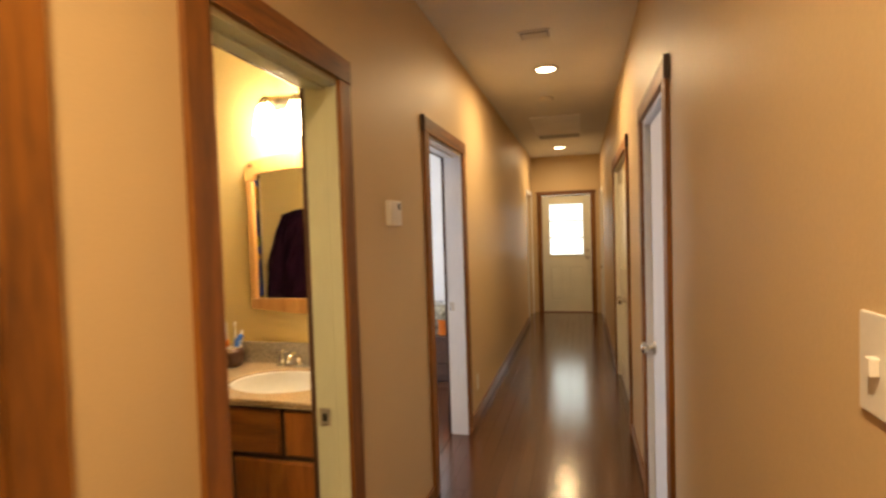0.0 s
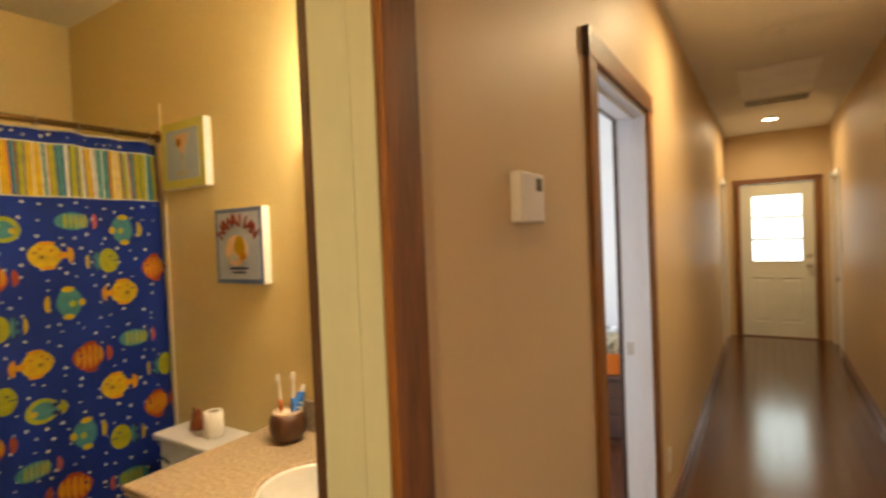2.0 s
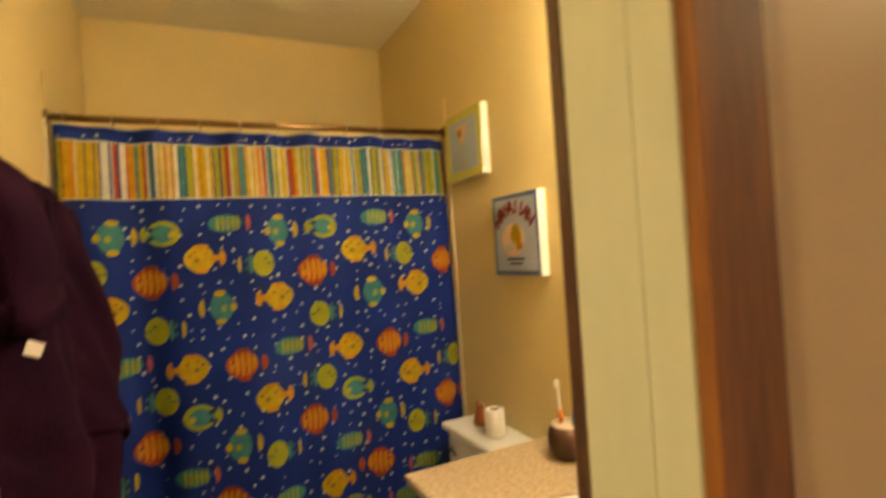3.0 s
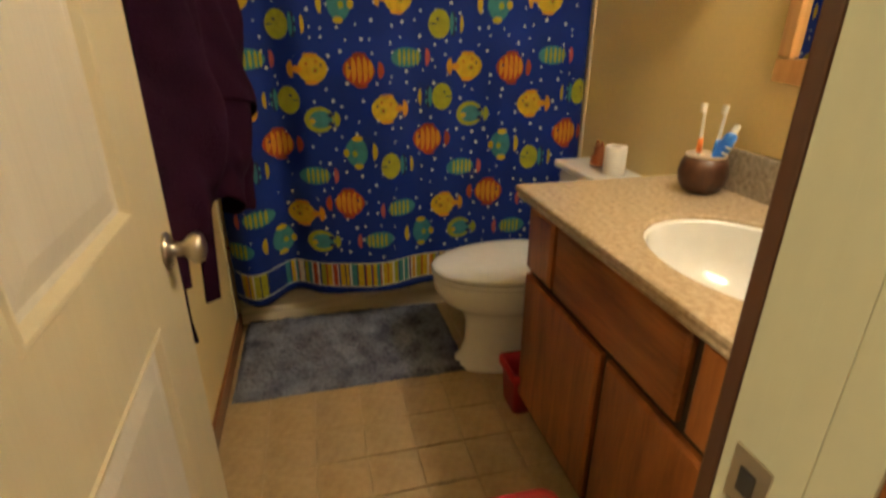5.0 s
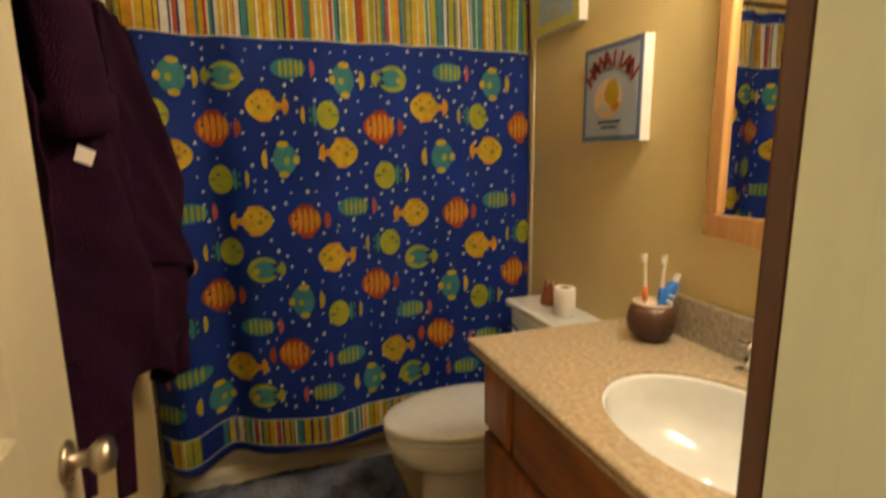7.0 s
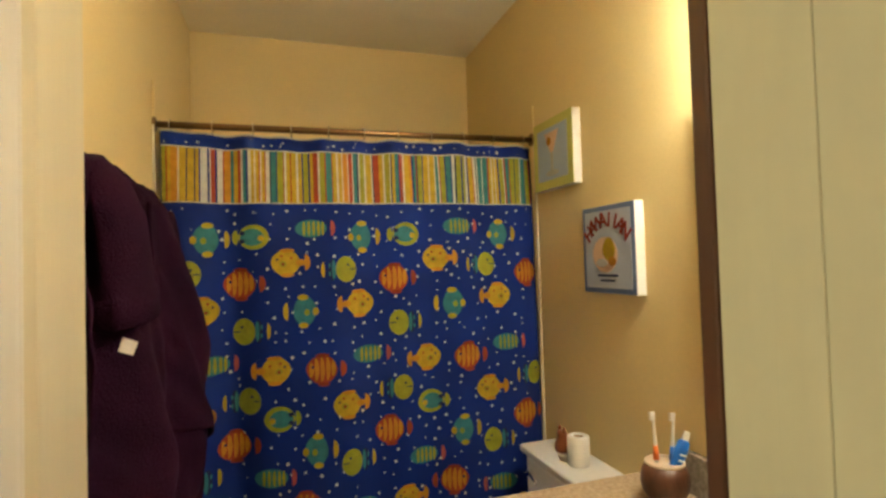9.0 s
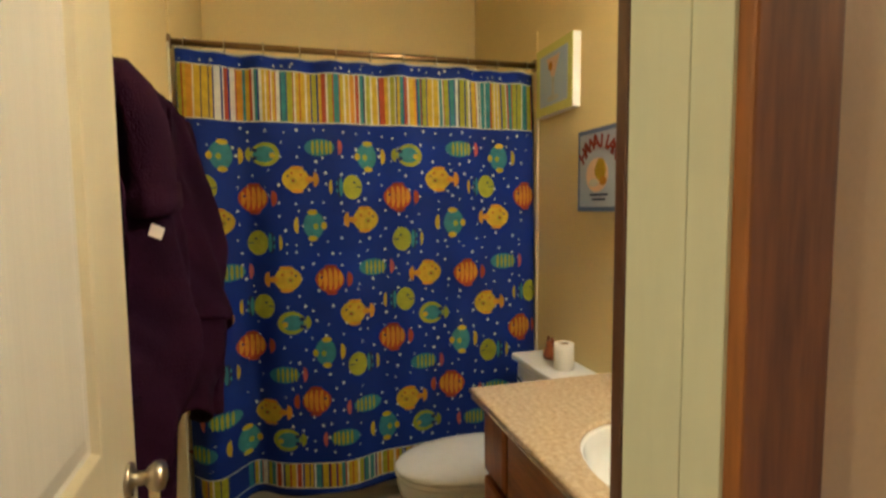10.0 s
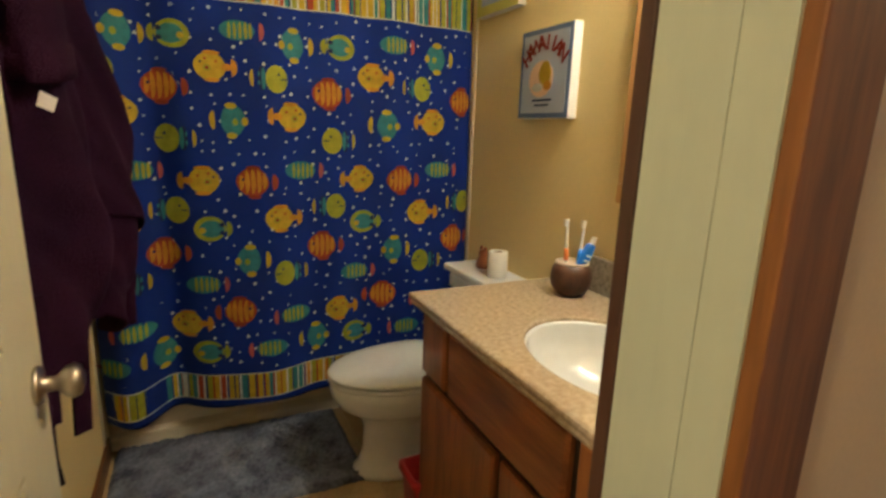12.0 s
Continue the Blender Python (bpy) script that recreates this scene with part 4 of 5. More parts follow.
part("core", lathe([(0.0185, 0.002), (0.0185, 0.097), (0.0165, 0.097), (0.0165, 0.002)], (-1.395, 3.355, 0.739)), material("card_core", (0.35, 0.24, 0.14), 0.9), roll)
cat = thing("clay_figurine", "small amber glazed clay animal on the tank", "figurine")
bm = lathe([(0.030, 0.0), (0.034, 0.01), (0.031, 0.03), (0.022, 0.048), (0.024, 0.06), (0.020, 0.072), (0.008, 0.078)], (-1.53, 3.37, 0.739), seg=18, sy=0.8)
for s in (-1, 1):
    lathe([(0.009, 0.07), (0.007, 0.083), (0.001, 0.093)], (-1.53 + s * 0.015, 3.37, 0.739), seg=8, bm=bm)
part("figure", bm, M_AMBER, cat, "", True)

# ---------------------------------------------------------------- rug, bins
rug = thing("bath_rug", "blue-grey shaggy bath rug beside the tub", "rug")
rnd = random.Random(4)
bm = bmesh.new()
rx0, rx1, ry0, ry1 = -1.925, -1.385, 1.985, 2.84
NX, NY = 70, 100
g = []
for i in range(NX + 1):
    row = []
    for j in range(NY + 1):
        x, y = rx0 + (rx1 - rx0) * i / NX, ry0 + (ry1 - ry0) * j / NY
        ex = min(i, NX - i) / NX * (rx1 - rx0)
        ey = min(j, NY - j) / NY * (ry1 - ry0)
        h = 0.022 * min(1, min(ex, ey) / 0.02) + 0.002
        h += 0.007 * noise.noise((x * 16, y * 16, 0)) + 0.006 * rnd.uniform(-1, 1) if min(i, NX - i, j, NY - j) > 0 else 0
        wob = 0.006 * noise.noise((x * 9, y * 9, 3)) if min(i, NX - i, j, NY - j) == 0 else 0
        row.append(bm.verts.new((x + wob + rnd.uniform(-0.002, 0.002), max(BY0 + 0.016, y + wob + rnd.uniform(-0.002, 0.002)), max(0.0015, h))))
    g.append(row)
for i in range(NX):
    for j in range(NY):
        bm.faces.new((g[i][j], g[i][j + 1], g[i + 1][j + 1], g[i + 1][j]))
part("shag_mat", bm, M_RUG, rug, "", True)

bin_ = thing("waste_bin", "red plastic waste bin, a dark sheet for its inside", "waste bin")


def rrect(cx, cy, hx, hy, r, z, n=5):
    return rounded(cx - hx, cx + hx, cy - hy, cy + hy, r, z, n)


bx, by = -0.462, 2.695
part("bin_body", loft([rrect(bx, by, 0.088, 0.071, 0.03, 0.002), rrect(bx, by, 0.094, 0.076, 0.03, 0.02), rrect(bx, by, 0.108, 0.088, 0.035, 0.25), rrect(bx, by, 0.109, 0.090, 0.035, 0.258)]),
     M_DARK, bin_, "dark body", True)
part("rim", loft([rrect(bx, by, 0.110, 0.091, 0.035, 0.235), rrect(bx, by, 0.117, 0.097, 0.04, 0.245), rrect(bx, by, 0.117, 0.097, 0.04, 0.272), rrect(bx, by, 0.111, 0.092, 0.036, 0.282),
                  rrect(bx, by, 0.094, 0.074, 0.028, 0.280), rrect(bx, by, 0.092, 0.072, 0.028, 0.262)], cap=False), M_RED, bin_, "red rim", True)
# Added dark sheet across the rim, standing for the bin's dark inside.
part("lid", loft([rrect(bx, by, 0.092, 0.072, 0.028, 0.262), rrect(bx, by, 0.092, 0.071, 0.028, 0.274), rrect(bx, by, 0.076, 0.059, 0.02, 0.277)]), M_BIN_INSIDE, bin_, "dark sheet in place of the open inside", True)
rb = thing("cleaning_caddy", "dark red plastic caddy between toilet and vanity", "caddy")
cbx, cby = -1.165, 2.995
part("caddy_body", loft([rrect(cbx, cby, 0.055, 0.075, 0.015, 0.002), rrect(cbx, cby, 0.062, 0.085, 0.018, 0.13), rrect(cbx, cby, 0.075, 0.095, 0.02, 0.14), rrect(cbx, cby, 0.075, 0.095, 0.02, 0.165),
                         rrect(cbx, cby, 0.06, 0.08, 0.018, 0.165), rrect(cbx, cby, 0.052, 0.072, 0.015, 0.02)]), M_RED, rb, "", True)

# ---------------------------------------------------------------- vanity
VX0, VX1, VF, VZ = -1.122, -0.145, 2.945, 0.765
van = thing("vanity_cabinet", "honey oak bathroom vanity with drawers and two doors", "cabinet")
bm = box((VX0, VF + 0.001, 0.075), (VX0 + 0.016, BY1 - 0.002, VZ))
box((VX1 - 0.016, VF + 0.001, 0.075), (VX1, BY1 - 0.002, VZ), bm=bm)
box((VX0 + 0.016, VF + 0.020, 0.075), (VX1 - 0.016, BY1 - 0.002, 0.09), bm=bm)
part("carcass", bm, M_OAK, van)
part("face_frame", box((VX0 + 0.0162, VF + 0.002, 0.091), (VX1 - 0.0162, VF + 0.019, VZ)), M_GAP, van, "dark gaps of the frame")
part("toe_board", box((VX0 + 0.01, VF + 0.03, 0.001), (VX1 - 0.002, VF + 0.045, 0.074)), M_GAP, van)


def front(name, x0, x1, z0, z1, mat):
    bm = bmesh.new()
    rings = []
    for inset, y in ((0.0, VF), (0.0, VF - 0.012), (0.007, VF - 0.018), (0.010, VF - 0.019)):
        rings.append([bm.verts.new((a, y, b)) for a, b in ((x0 + inset, z0 + inset), (x1 - inset, z0 + inset), (x1 - inset, z1 - inset), (x0 + inset, z1 - inset))])
    for a, b in zip(rings, rings[1:]):
        for i in range(4):
            bm.faces.new((a[i], a[(i + 1) % 4], b[(i + 1) % 4], b[i]))
    bm.faces.new(rings[0])
    bm.faces.new(rings[-1])
    return part(name, bm, mat, van)


front("drawer_front", VX0 + 0.006, -0.962, 0.552, 0.742, M_OAK)
front("drawer_front", -0.938, -0.428, 0.552, 0.742, M_OAKH)
front("drawer_front", -0.402, -0.152, 0.552, 0.742, M_OAK)
front("cabinet_door", VX0 + 0.006, -0.680, 0.088, 0.530, M_OAK)
front("cabinet_door", -0.655, -0.152, 0.088, 0.530, M_OAK)

# counter with an oval cut-out, rounded nosing and the basin below
ctop = thing("vanity_counter", "beige speckled stone counter with an oval basin", "counter")
SX, SY, SA, SB = -0.555, 3.165, 0.252, 0.192
cx0, cx1, cy0, cy1 = -1.145, -0.128, 2.898, BY1 - 0.002
N = 64


def rim(r, z):
    return [(SX + SA * r * math.cos(2 * math.pi * i / N), SY + SB * r * math.sin(2 * math.pi * i / N), z) for i in range(N)]


def outline(grow, z):
    """Points on the counter's edge, met by rays from the basin's centre at even steps."""
    res = []
    for i in range(N):
        c, s = math.cos(2 * math.pi * i / N) * SA, math.sin(2 * math.pi * i / N) * SB
        ts = []
        for d, lo, hi in ((c, cx0 - grow - SX, cx1 - SX), (s, cy0 - grow - SY, cy1 - SY)):
            if abs(d) > 1e-6:
                ts.append((hi if d > 0 else lo) / d)
        k = min(ts)
        res.append([SX + c * k, SY + s * k, z])
    for corner in ((cx0 - grow, cy0 - grow), (cx1, cy0 - grow), (cx1, cy1), (cx0 - grow, cy1)):
        best = min(range(N), key=lambda i: (res[i][0] - corner[0]) ** 2 + (res[i][1] - corner[1]) ** 2)
        res[best][0], res[best][1] = corner
    return [tuple(p) for p in res]


part("slab", loft([rim(1.0, 0.768), outline(0.0, 0.766), outline(0.002, 0.772), outline(-0.005, 0.778), outline(0.004, 0.782), outline(0.006, 0.790), outline(0.004, 0.797), outline(-0.003, 0.800),
                   rim(1.03, 0.800), rim(1.0, 0.797), rim(1.0, 0.768)], cap=False), M_STONE, ctop)
basin = part("basin", loft([rim(0.998, 0.789), rim(0.975, 0.790), rim(0.962, 0.782), rim(0.95, 0.75), rim(0.90, 0.705), rim(0.75, 0.665), rim(0.45, 0.645), rim(0.10, 0.640), rim(0.09, 0.634)], low=False),
             M_PORCELAIN, ctop, "white oval basin", True)
part("drain", lathe([(0.022, 0.639), (0.024, 0.643), (0.015, 0.645), (0.010, 0.642)], (SX, SY, 0.0), seg=20), M_CHROME, basin, "chrome drain", True)
splash = thing("backsplash", "grey speckled stone backsplash behind the basin", "backsplash")
part("side_joint", box((-1.004, BY1 - 0.0215, 0.8005), (-1.0005, BY1 - 0.002, 0.910)), M_PLASTIC, splash, "pale caulk joint")
part("splash_stone", box((-1.00, BY1 - 0.022, 0.8005), (-0.128, BY1 - 0.002, 0.912), 0.003), M_SPLASH, splash)

faucet = thing("faucet", "chrome basin faucet with two cross handles", "faucet")
fx, fy, fz = -0.602, 3.400, 0.8005
part("base_plate", box((fx - 0.12, fy - 0.024, fz), (fx + 0.12, fy + 0.024, fz + 0.012), 0.005, seg=3), M_CHROME, faucet)
part("spout", tube([(fx, fy, fz + 0.012), (fx, fy, fz + 0.045), (fx, fy - 0.02, fz + 0.068), (fx, fy - 0.06, fz + 0.074), (fx, fy - 0.095, fz + 0.062), (fx, fy - 0.105, fz + 0.045)],
                   [0.019, 0.016, 0.014, 0.012, 0.011, 0.010], 14), M_CHROME, faucet, "", True)
for s in (-1, 1):
    h = part("handle", lathe([(0.021, 0.012), (0.017, 0.034), (0.011, 0.052), (0.013, 0.068), (0.010, 0.080), (0.005, 0.086)], (fx + s * 0.095, fy, fz), seg=18), M_CHROME, faucet, "", True)
    for a in (0.4, 1.97):
        dx, dy = 0.030 * math.cos(a), 0.030 * math.sin(a)
        part("cross_bar", tube([(fx + s * 0.095 - dx, fy - dy, fz + 0.070), (fx + s * 0.095, fy, fz + 0.072), (fx + s * 0.095 + dx, fy + dy, fz + 0.070)], [0.006, 0.0045, 0.006], 8), M_CHROME, h, "", True)

# coconut cup with brushes and paste
kx, ky, kz = -0.965, 3.352, 0.8005
cup = thing("coconut_cup", "brown coconut shell cup holding toothbrushes", "cup")
part("shell", lathe([(0.030, 0.0), (0.046, 0.008), (0.058, 0.028), (0.063, 0.052), (0.060, 0.076), (0.051, 0.098)], (kx, ky, kz), seg=32), M_COCO, cup, "", True)
part("rim", lathe([(0.051, 0.0985), (0.052, 0.103), (0.047, 0.104), (0.044, 0.099), (0.050, 0.06), (0.045, 0.03)], (kx, ky, kz), seg=32), M_COCORIM, cup, "pale cut rim", True)


def brush(at, top, mat, label):
    b = thing("toothbrush", label, "toothbrush", "toothbrushes")
    a, t = Vector(at), Vector(top)
    d = (t - a)
    part("brush_handle", tube([a, a + d * 0.30, a + d * 0.62, a + d * 0.86, t], [0.0062, 0.0068, 0.0048, 0.0036, 0.0052], 10), M_PLASTIC, b, "", True)
    part("grip", tube([a + d * 0.36, a + d * 0.55], [0.0074, 0.0064], 10), mat, b, "coloured grip", True)
    e = t - d.normalized() * 0.012
    for i in range(3):
        for k in (-1, 1):
            c = e + d.normalized() * (0.008 * (i - 1)) + Vector((0.0025 * k, 0, 0))
            part("bristle_tuft", tube([c, c + Vector((0.0, -0.012, 0.002))], 0.0026, 6), M_PLASTIC, b)


brush((kx - 0.012, ky - 0.012, kz + 0.035), (kx - 0.014, ky - 0.020, kz + 0.232), M_ORANGEP, "white and orange toothbrush in the coconut cup")
brush((kx + 0.006, ky + 0.012, kz + 0.035), (kx + 0.002, ky + 0.034, kz + 0.228), M_BLUEP, "white and blue toothbrush in the coconut cup")
paste = thing("toothpaste_tube", "blue and white toothpaste tube in the cup", "toothpaste")
A, B = Vector((kx + 0.010, ky + 0.006, kz + 0.045)), Vector((kx + 0.022, ky + 0.050, kz + 0.160))
d = (B - A).normalized()
up = Vector((1, 0, 0))
side = d.cross(up).normalized()
rows = []
for f, wx, wz in ((0, 0.002, 0.021), (0.3, 0.010, 0.021), (0.75, 0.015, 0.019), (0.95, 0.015, 0.016), (1.0, 0.008, 0.008)):
    c = A + (B - A) * f
    rows.append([tuple(c + up * (wx * math.cos(2 * math.pi * k / 16)) + side * (wz * math.sin(2 * math.pi * k / 16))) for k in range(16)])
part("tube_body", loft(rows), M_BLUEP, paste, "", True)
part("cap", tube([B, B + d * 0.022], [0.009, 0.008], 14), M_PLASTIC, paste, "white cap")
for f in (0.55, 0.68):
    c = A + (B - A) * f
    part("label_bar", tube([c + side * 0.010 - up * -0.0132, c - side * 0.010 + up * 0.0132], 0.0026, 6), M_PLASTIC, paste, "pale lettering bar")


# ---------------------------------------------------------------- pictures
def picture(name, label, x0, x1, z0, z1, edge, inner_mat, thick=0.034, e=0.018):
    p = thing(name, label, "picture", "bathroom pictures")
    y1 = BY1 - 0.001
    part("canvas", box((x0, y1 - thick, z0), (x1, y1, z1), 0.002), M_PLASTIC, p, "white canvas edge")
    part("border", box((x0 + 0.001, y1 - thick - 0.002, z0 + 0.001), (x1 - 0.001, y1 - thick - 0.0002, z1 - 0.001)), edge, p, "coloured border")
    part("print", box((x0 + e, y1 - thick - 0.0034, z0 + e), (x1 - e, y1 - thick - 0.0022, z1 - e)), inner_mat, p, "printed ground")
    return p, y1 - thick - 0.0036


def decal(parent, y, cx, cz, pts, mat, name="motif", label=""):
    bm = prism([(cx + u, cz + v) for u, v in pts], -0.0010, lambda u, v, w: (u, y + w, v))
    return part(name, bm, mat, parent, label)


M_PIC2 = material("grey_blue_print", (0.34, 0.38, 0.50), 0.8, scale=8, grain=90, bump=0.1)
M_PIC2E = material("slate_blue_border", (0.10, 0.14, 0.27), 0.8, scale=12, grain=90, bump=0.1)
M_PIC1 = material("pale_blue_print", (0.37, 0.45, 0.58), 0.8, scale=8, grain=90, bump=0.1)
M_PIC1E = material("lime_cream_border", (0.55, 0.54, 0.13), 0.8, scale=12, grain=90, bump=0.1)
M_PEACH = material("peach_print", (0.62, 0.42, 0.28), 0.8, scale=20, grain=90, bump=0.1)
p2, py = picture("picture", "grey-blue canvas print with a red arched word", -1.425, -1.140, 1.332, 1.628, M_PIC2E, M_PIC2)
pc = (-1.2825, 1.48)
decal(p2, py, pc[0] - 0.012, pc[1] - 0.018, oval(0.068, 0.060, 24), M_PEACH)
decal(p2, py - 0.0012, pc[0] + 0.012, pc[1] + 0.0, oval(0.034, 0.040, 16, 0.1), M_FY)
decal(p2, py - 0.0012, pc[0] - 0.03, pc[1] - 0.045, oval(0.032, 0.014, 14, 0.1), M_FW)
decal(p2, py - 0.0024, pc[0] + 0.03, pc[1] - 0.04, oval(0.022, 0.016, 14, 0.1), M_FA)
decal(p2, py, pc[0], pc[1] - 0.088, [(-0.055, -0.003), (0.055, -0.003), (0.055, 0.004), (-0.055, 0.004)], M_FN, "caption_bar")
decal(p2, py, pc[0], pc[1] - 0.104, [(-0.040, -0.003), (0.040, -0.003), (0.040, 0.003), (-0.040, 0.003)], M_FN, "caption_bar")
for i, ch in enumerate("HAWAIIAN"):
    a = radians(150 - i * (120 / 7))
    cu = bpy.data.curves.new("letter", "FONT")
    cu.body, cu.size, cu.align_x, cu.extrude = ch, 0.066, "CENTER", 0.0006
    cu.offset = 0.0020
    tmp = bpy.data.objects.new("letter", cu)
    scene.collection.objects.link(tmp)
    bpy.context.view_layer.update()
    me = bpy.data.meshes.new_from_object(tmp.evaluated_get(bpy.context.evaluated_depsgraph_get()))
    bpy.data.objects.remove(tmp)
    me.materials.clear()
    me.materials.append(M_FR)
    ob = new("letter", me)
    ob.parent = p2
    rot = (a - math.pi / 2) * 0.75
    ob.matrix_basis = Matrix.Translation((pc[0] + 0.098 * math.cos(a), py - 0.0012, pc[1] + 0.002 + 0.075 * math.sin(a))) @ Matrix.Rotation(-rot, 4, "Y") @ Matrix.Rotation(math.pi / 2, 4, "X")
p1, py = picture("picture", "lime-edged canvas print with a pale drink glass", -1.775, -1.472, 1.735, 2.017, M_PIC1E, M_PIC1, e=0.036)
pc = (-1.623, 1.876)
decal(p1, py, pc[0], pc[1] + 0.035, [(-0.055, 0.05), (-0.012, -0.03), (0.012, -0.03), (0.055, 0.05)], M_PEACH)
decal(p1, py, pc[0], pc[1] - 0.03, [(-0.008, -0.04), (0.008, -0.04), (0.010, 0.032), (-0.010, 0.032)], M_FW)
decal(p1, py, pc[0], pc[1] - 0.080, oval(0.05, 0.012, 16), M_FW)
decal(p1, py - 0.0012, pc[0] - 0.02, pc[1] + 0.05, oval(0.018, 0.018, 12), M_FA)

# ---------------------------------------------------------------- mirror cabinet and lamp
mir = thing("wall_mirror", "arched mirror in a pale pine frame", "mirror")
mx0, mx1, mz0, mz1 = -0.893, -0.190, 1.085, 1.775
mc, mw = (mx0 + mx1) / 2, (mx1 - mx0) / 2
yb = BY1 - 0.001
T = 0.030
part("frame_side", box((mx0, yb - T, mz0 + 0.062), (mx0 + 0.038, yb, mz1 - 0.01), 0.004), M_PINE, mir)
part("frame_side", box((mx1 - 0.038, yb - T, mz0 + 0.062), (mx1, yb, mz1 - 0.01), 0.004), M_PINE, mir)
bot = [(-mw, 0.06), (-mw, 0.012)] + [(-mw + 2 * mw * i / 16, -0.010 * math.sin(math.pi * i / 16) + 0.008 * math.cos(2 * math.pi * i / 16)) for i in range(17)] + [(mw, 0.012), (mw, 0.06)]
part("frame_bottom", prism([(mc + u, mz0 + v) for u, v in bot], -T, lambda u, v, w: (u, yb + w, v)), M_PINE, mir)
top_in = [(-mw + 0.038, 0.0)] + [(-mw + 0.06 + (2 * mw - 0.12) * i / 20, 0.03 + 0.018 * math.sin(math.pi * i / 20)) for i in range(21)] + [(mw - 0.038, 0.0)]
top_out = [(mw, -0.008), (mw + 0.004, 0.06), (mw - 0.02, 0.095)] + [(mw - 0.05 - (2 * mw - 0.10) * i / 20, 0.10 + 0.035 * math.sin(math.pi * i / 20)) for i in range(21)] + [(-mw + 0.02, 0.095), (-mw - 0.004, 0.06), (-mw, -0.008)]
bm = bmesh.new()
a = [(-mw, -0.008)] + top_in + [(mw, -0.008)]
b = list(reversed(top_out))
cnt = 40


def along(pl, f):
    seg = [math.dist(p, q) for p, q in zip(pl, pl[1:])]
    want = f * sum(seg)
    for (p, q), s in zip(zip(pl, pl[1:]), seg):
        if want <= s or s == seg[-1] and q == pl[-1]:
            k = min(1, want / s) if s else 0
            return (p[0] + (q[0] - p[0]) * k, p[1] + (q[1] - p[1]) * k)
        want -= s
    return pl[-1]


va = [[bm.verts.new((mc + p[0], y, mz1 + p[1])) for p in (along(a, i / cnt) for i in range(cnt + 1))] for y in (yb - T, yb)]
vb = [[bm.verts.new((mc + p[0], y, mz1 + p[1])) for p in (along(b, i / cnt) for i in range(cnt + 1))] for y in (yb - T, yb)]
for i in range(cnt):
    bm.faces.new((va[0][i], va[0][i + 1], vb[0][i + 1], vb[0][i]))
    bm.faces.new((va[1][i], va[1][i + 1], vb[1][i + 1], vb[1][i]))
    bm.faces.new((va[0][i], va[0][i + 1], va[1][i + 1], va[1][i]))
    bm.faces.new((vb[0][i], vb[0][i + 1], vb[1][i + 1], vb[1][i]))
crest = part("frame_crest", bm, M_PINE, mir, "carved arched crest")
for s in (-1, 1):
    part("carved_eye", lathe([(0.012, 0), (0.012, -0.002), (0.006, -0.003)], (mc + s * (mw - 0.03), yb - T - 0.0005, mz1 + 0.072), "y", 14, sx=1.3, sy=0.8), M_BRASS, crest, "dark carved eye")
gl = [(-mw + 0.036, -(mz1 - mz0 - 0.058)), (mw - 0.036, -(mz1 - mz0 - 0.058))] + list(reversed([(u * 1.002, v + 0.004) for u, v in top_in]))
part("glass", prism([(mc + u, mz1 + v) for u, v in gl], -0.004, lambda u, v, w: (u, yb - 0.012 + w, v)), M_MIRROR, mir, "mirror glass")

vl_ = thing("vanity_light", "lit wall lamp with three frosted glass shades", "wall lamp")
part("back_plate", box((-0.80, BY1 - 0.022, 2.115), (-0.26, BY1 - 0.001, 2.185), 0.008, seg=3), M_NICKEL, vl_)
for lx in (-0.70, -0.53, -0.36):
    part("arm", tube([(lx, BY1 - 0.022, 2.15), (lx, BY1 - 0.08, 2.165), (lx, BY1 - 0.115, 2.150), (lx, BY1 - 0.115, 2.125)], 0.008, 10), M_NICKEL, vl_, "", True)
    sh = part("shade", lathe([(0.026, 0.145), (0.034, 0.135), (0.046, 0.09), (0.054, 0.03), (0.060, 0.0), (0.055, 0.002), (0.045, 0.07), (0.028, 0.125)], (lx, BY1 - 0.115, 1.985), seg=28), M_LAMPGLASS, vl_,
              "glowing frosted shade", True)
    part("shade_cap", lathe([(0.028, 0.0), (0.029, 0.012), (0.016, 0.028), (0.007, 0.040)], (lx, BY1 - 0.115, 2.131), seg=20), M_NICKEL, sh, "", True)

# ---------------------------------------------------------------- robe on the wall
rail = thing("robe_hook", "dark wooden hook board on the bathroom wall", "hook")
part("hook_board", box((-1.34, BY0 + 0.001, 1.63), (-0.90, BY0 + 0.018, 1.70), 0.004), M_ENDGRAIN_SHADE, rail)
for hx in (-1.22, -1.02):
    part("hook_peg", tube([(hx, BY0 + 0.018, 1.665), (hx, BY0 + 0.05, 1.660), (hx, BY0 + 0.065, 1.675)], 0.006, 8), M_BRASS, rail, "", True)
robe = thing("bathrobe", "dark purple terry bathrobe hanging on the wall", "bathrobe")


ROBE_DEPTH = ((1.72, 0.035), (1.69, 0.06), (1.63, 0.11), (1.43, 0.155), (1.18, 0.195), (0.98, 0.225), (0.84, 0.195), (0.60, 0.165))


def robe_depth(z):
    """How far the cloth stands off the wall at a height."""
    for (za, da), (zb, db) in zip(ROBE_DEPTH, ROBE_DEPTH[1:]):
        if z >= zb:
            k = min(1.0, max(0.0, (za - z) / (za - zb)))
            return da + (db - da) * k
    return ROBE_DEPTH[-1][1]


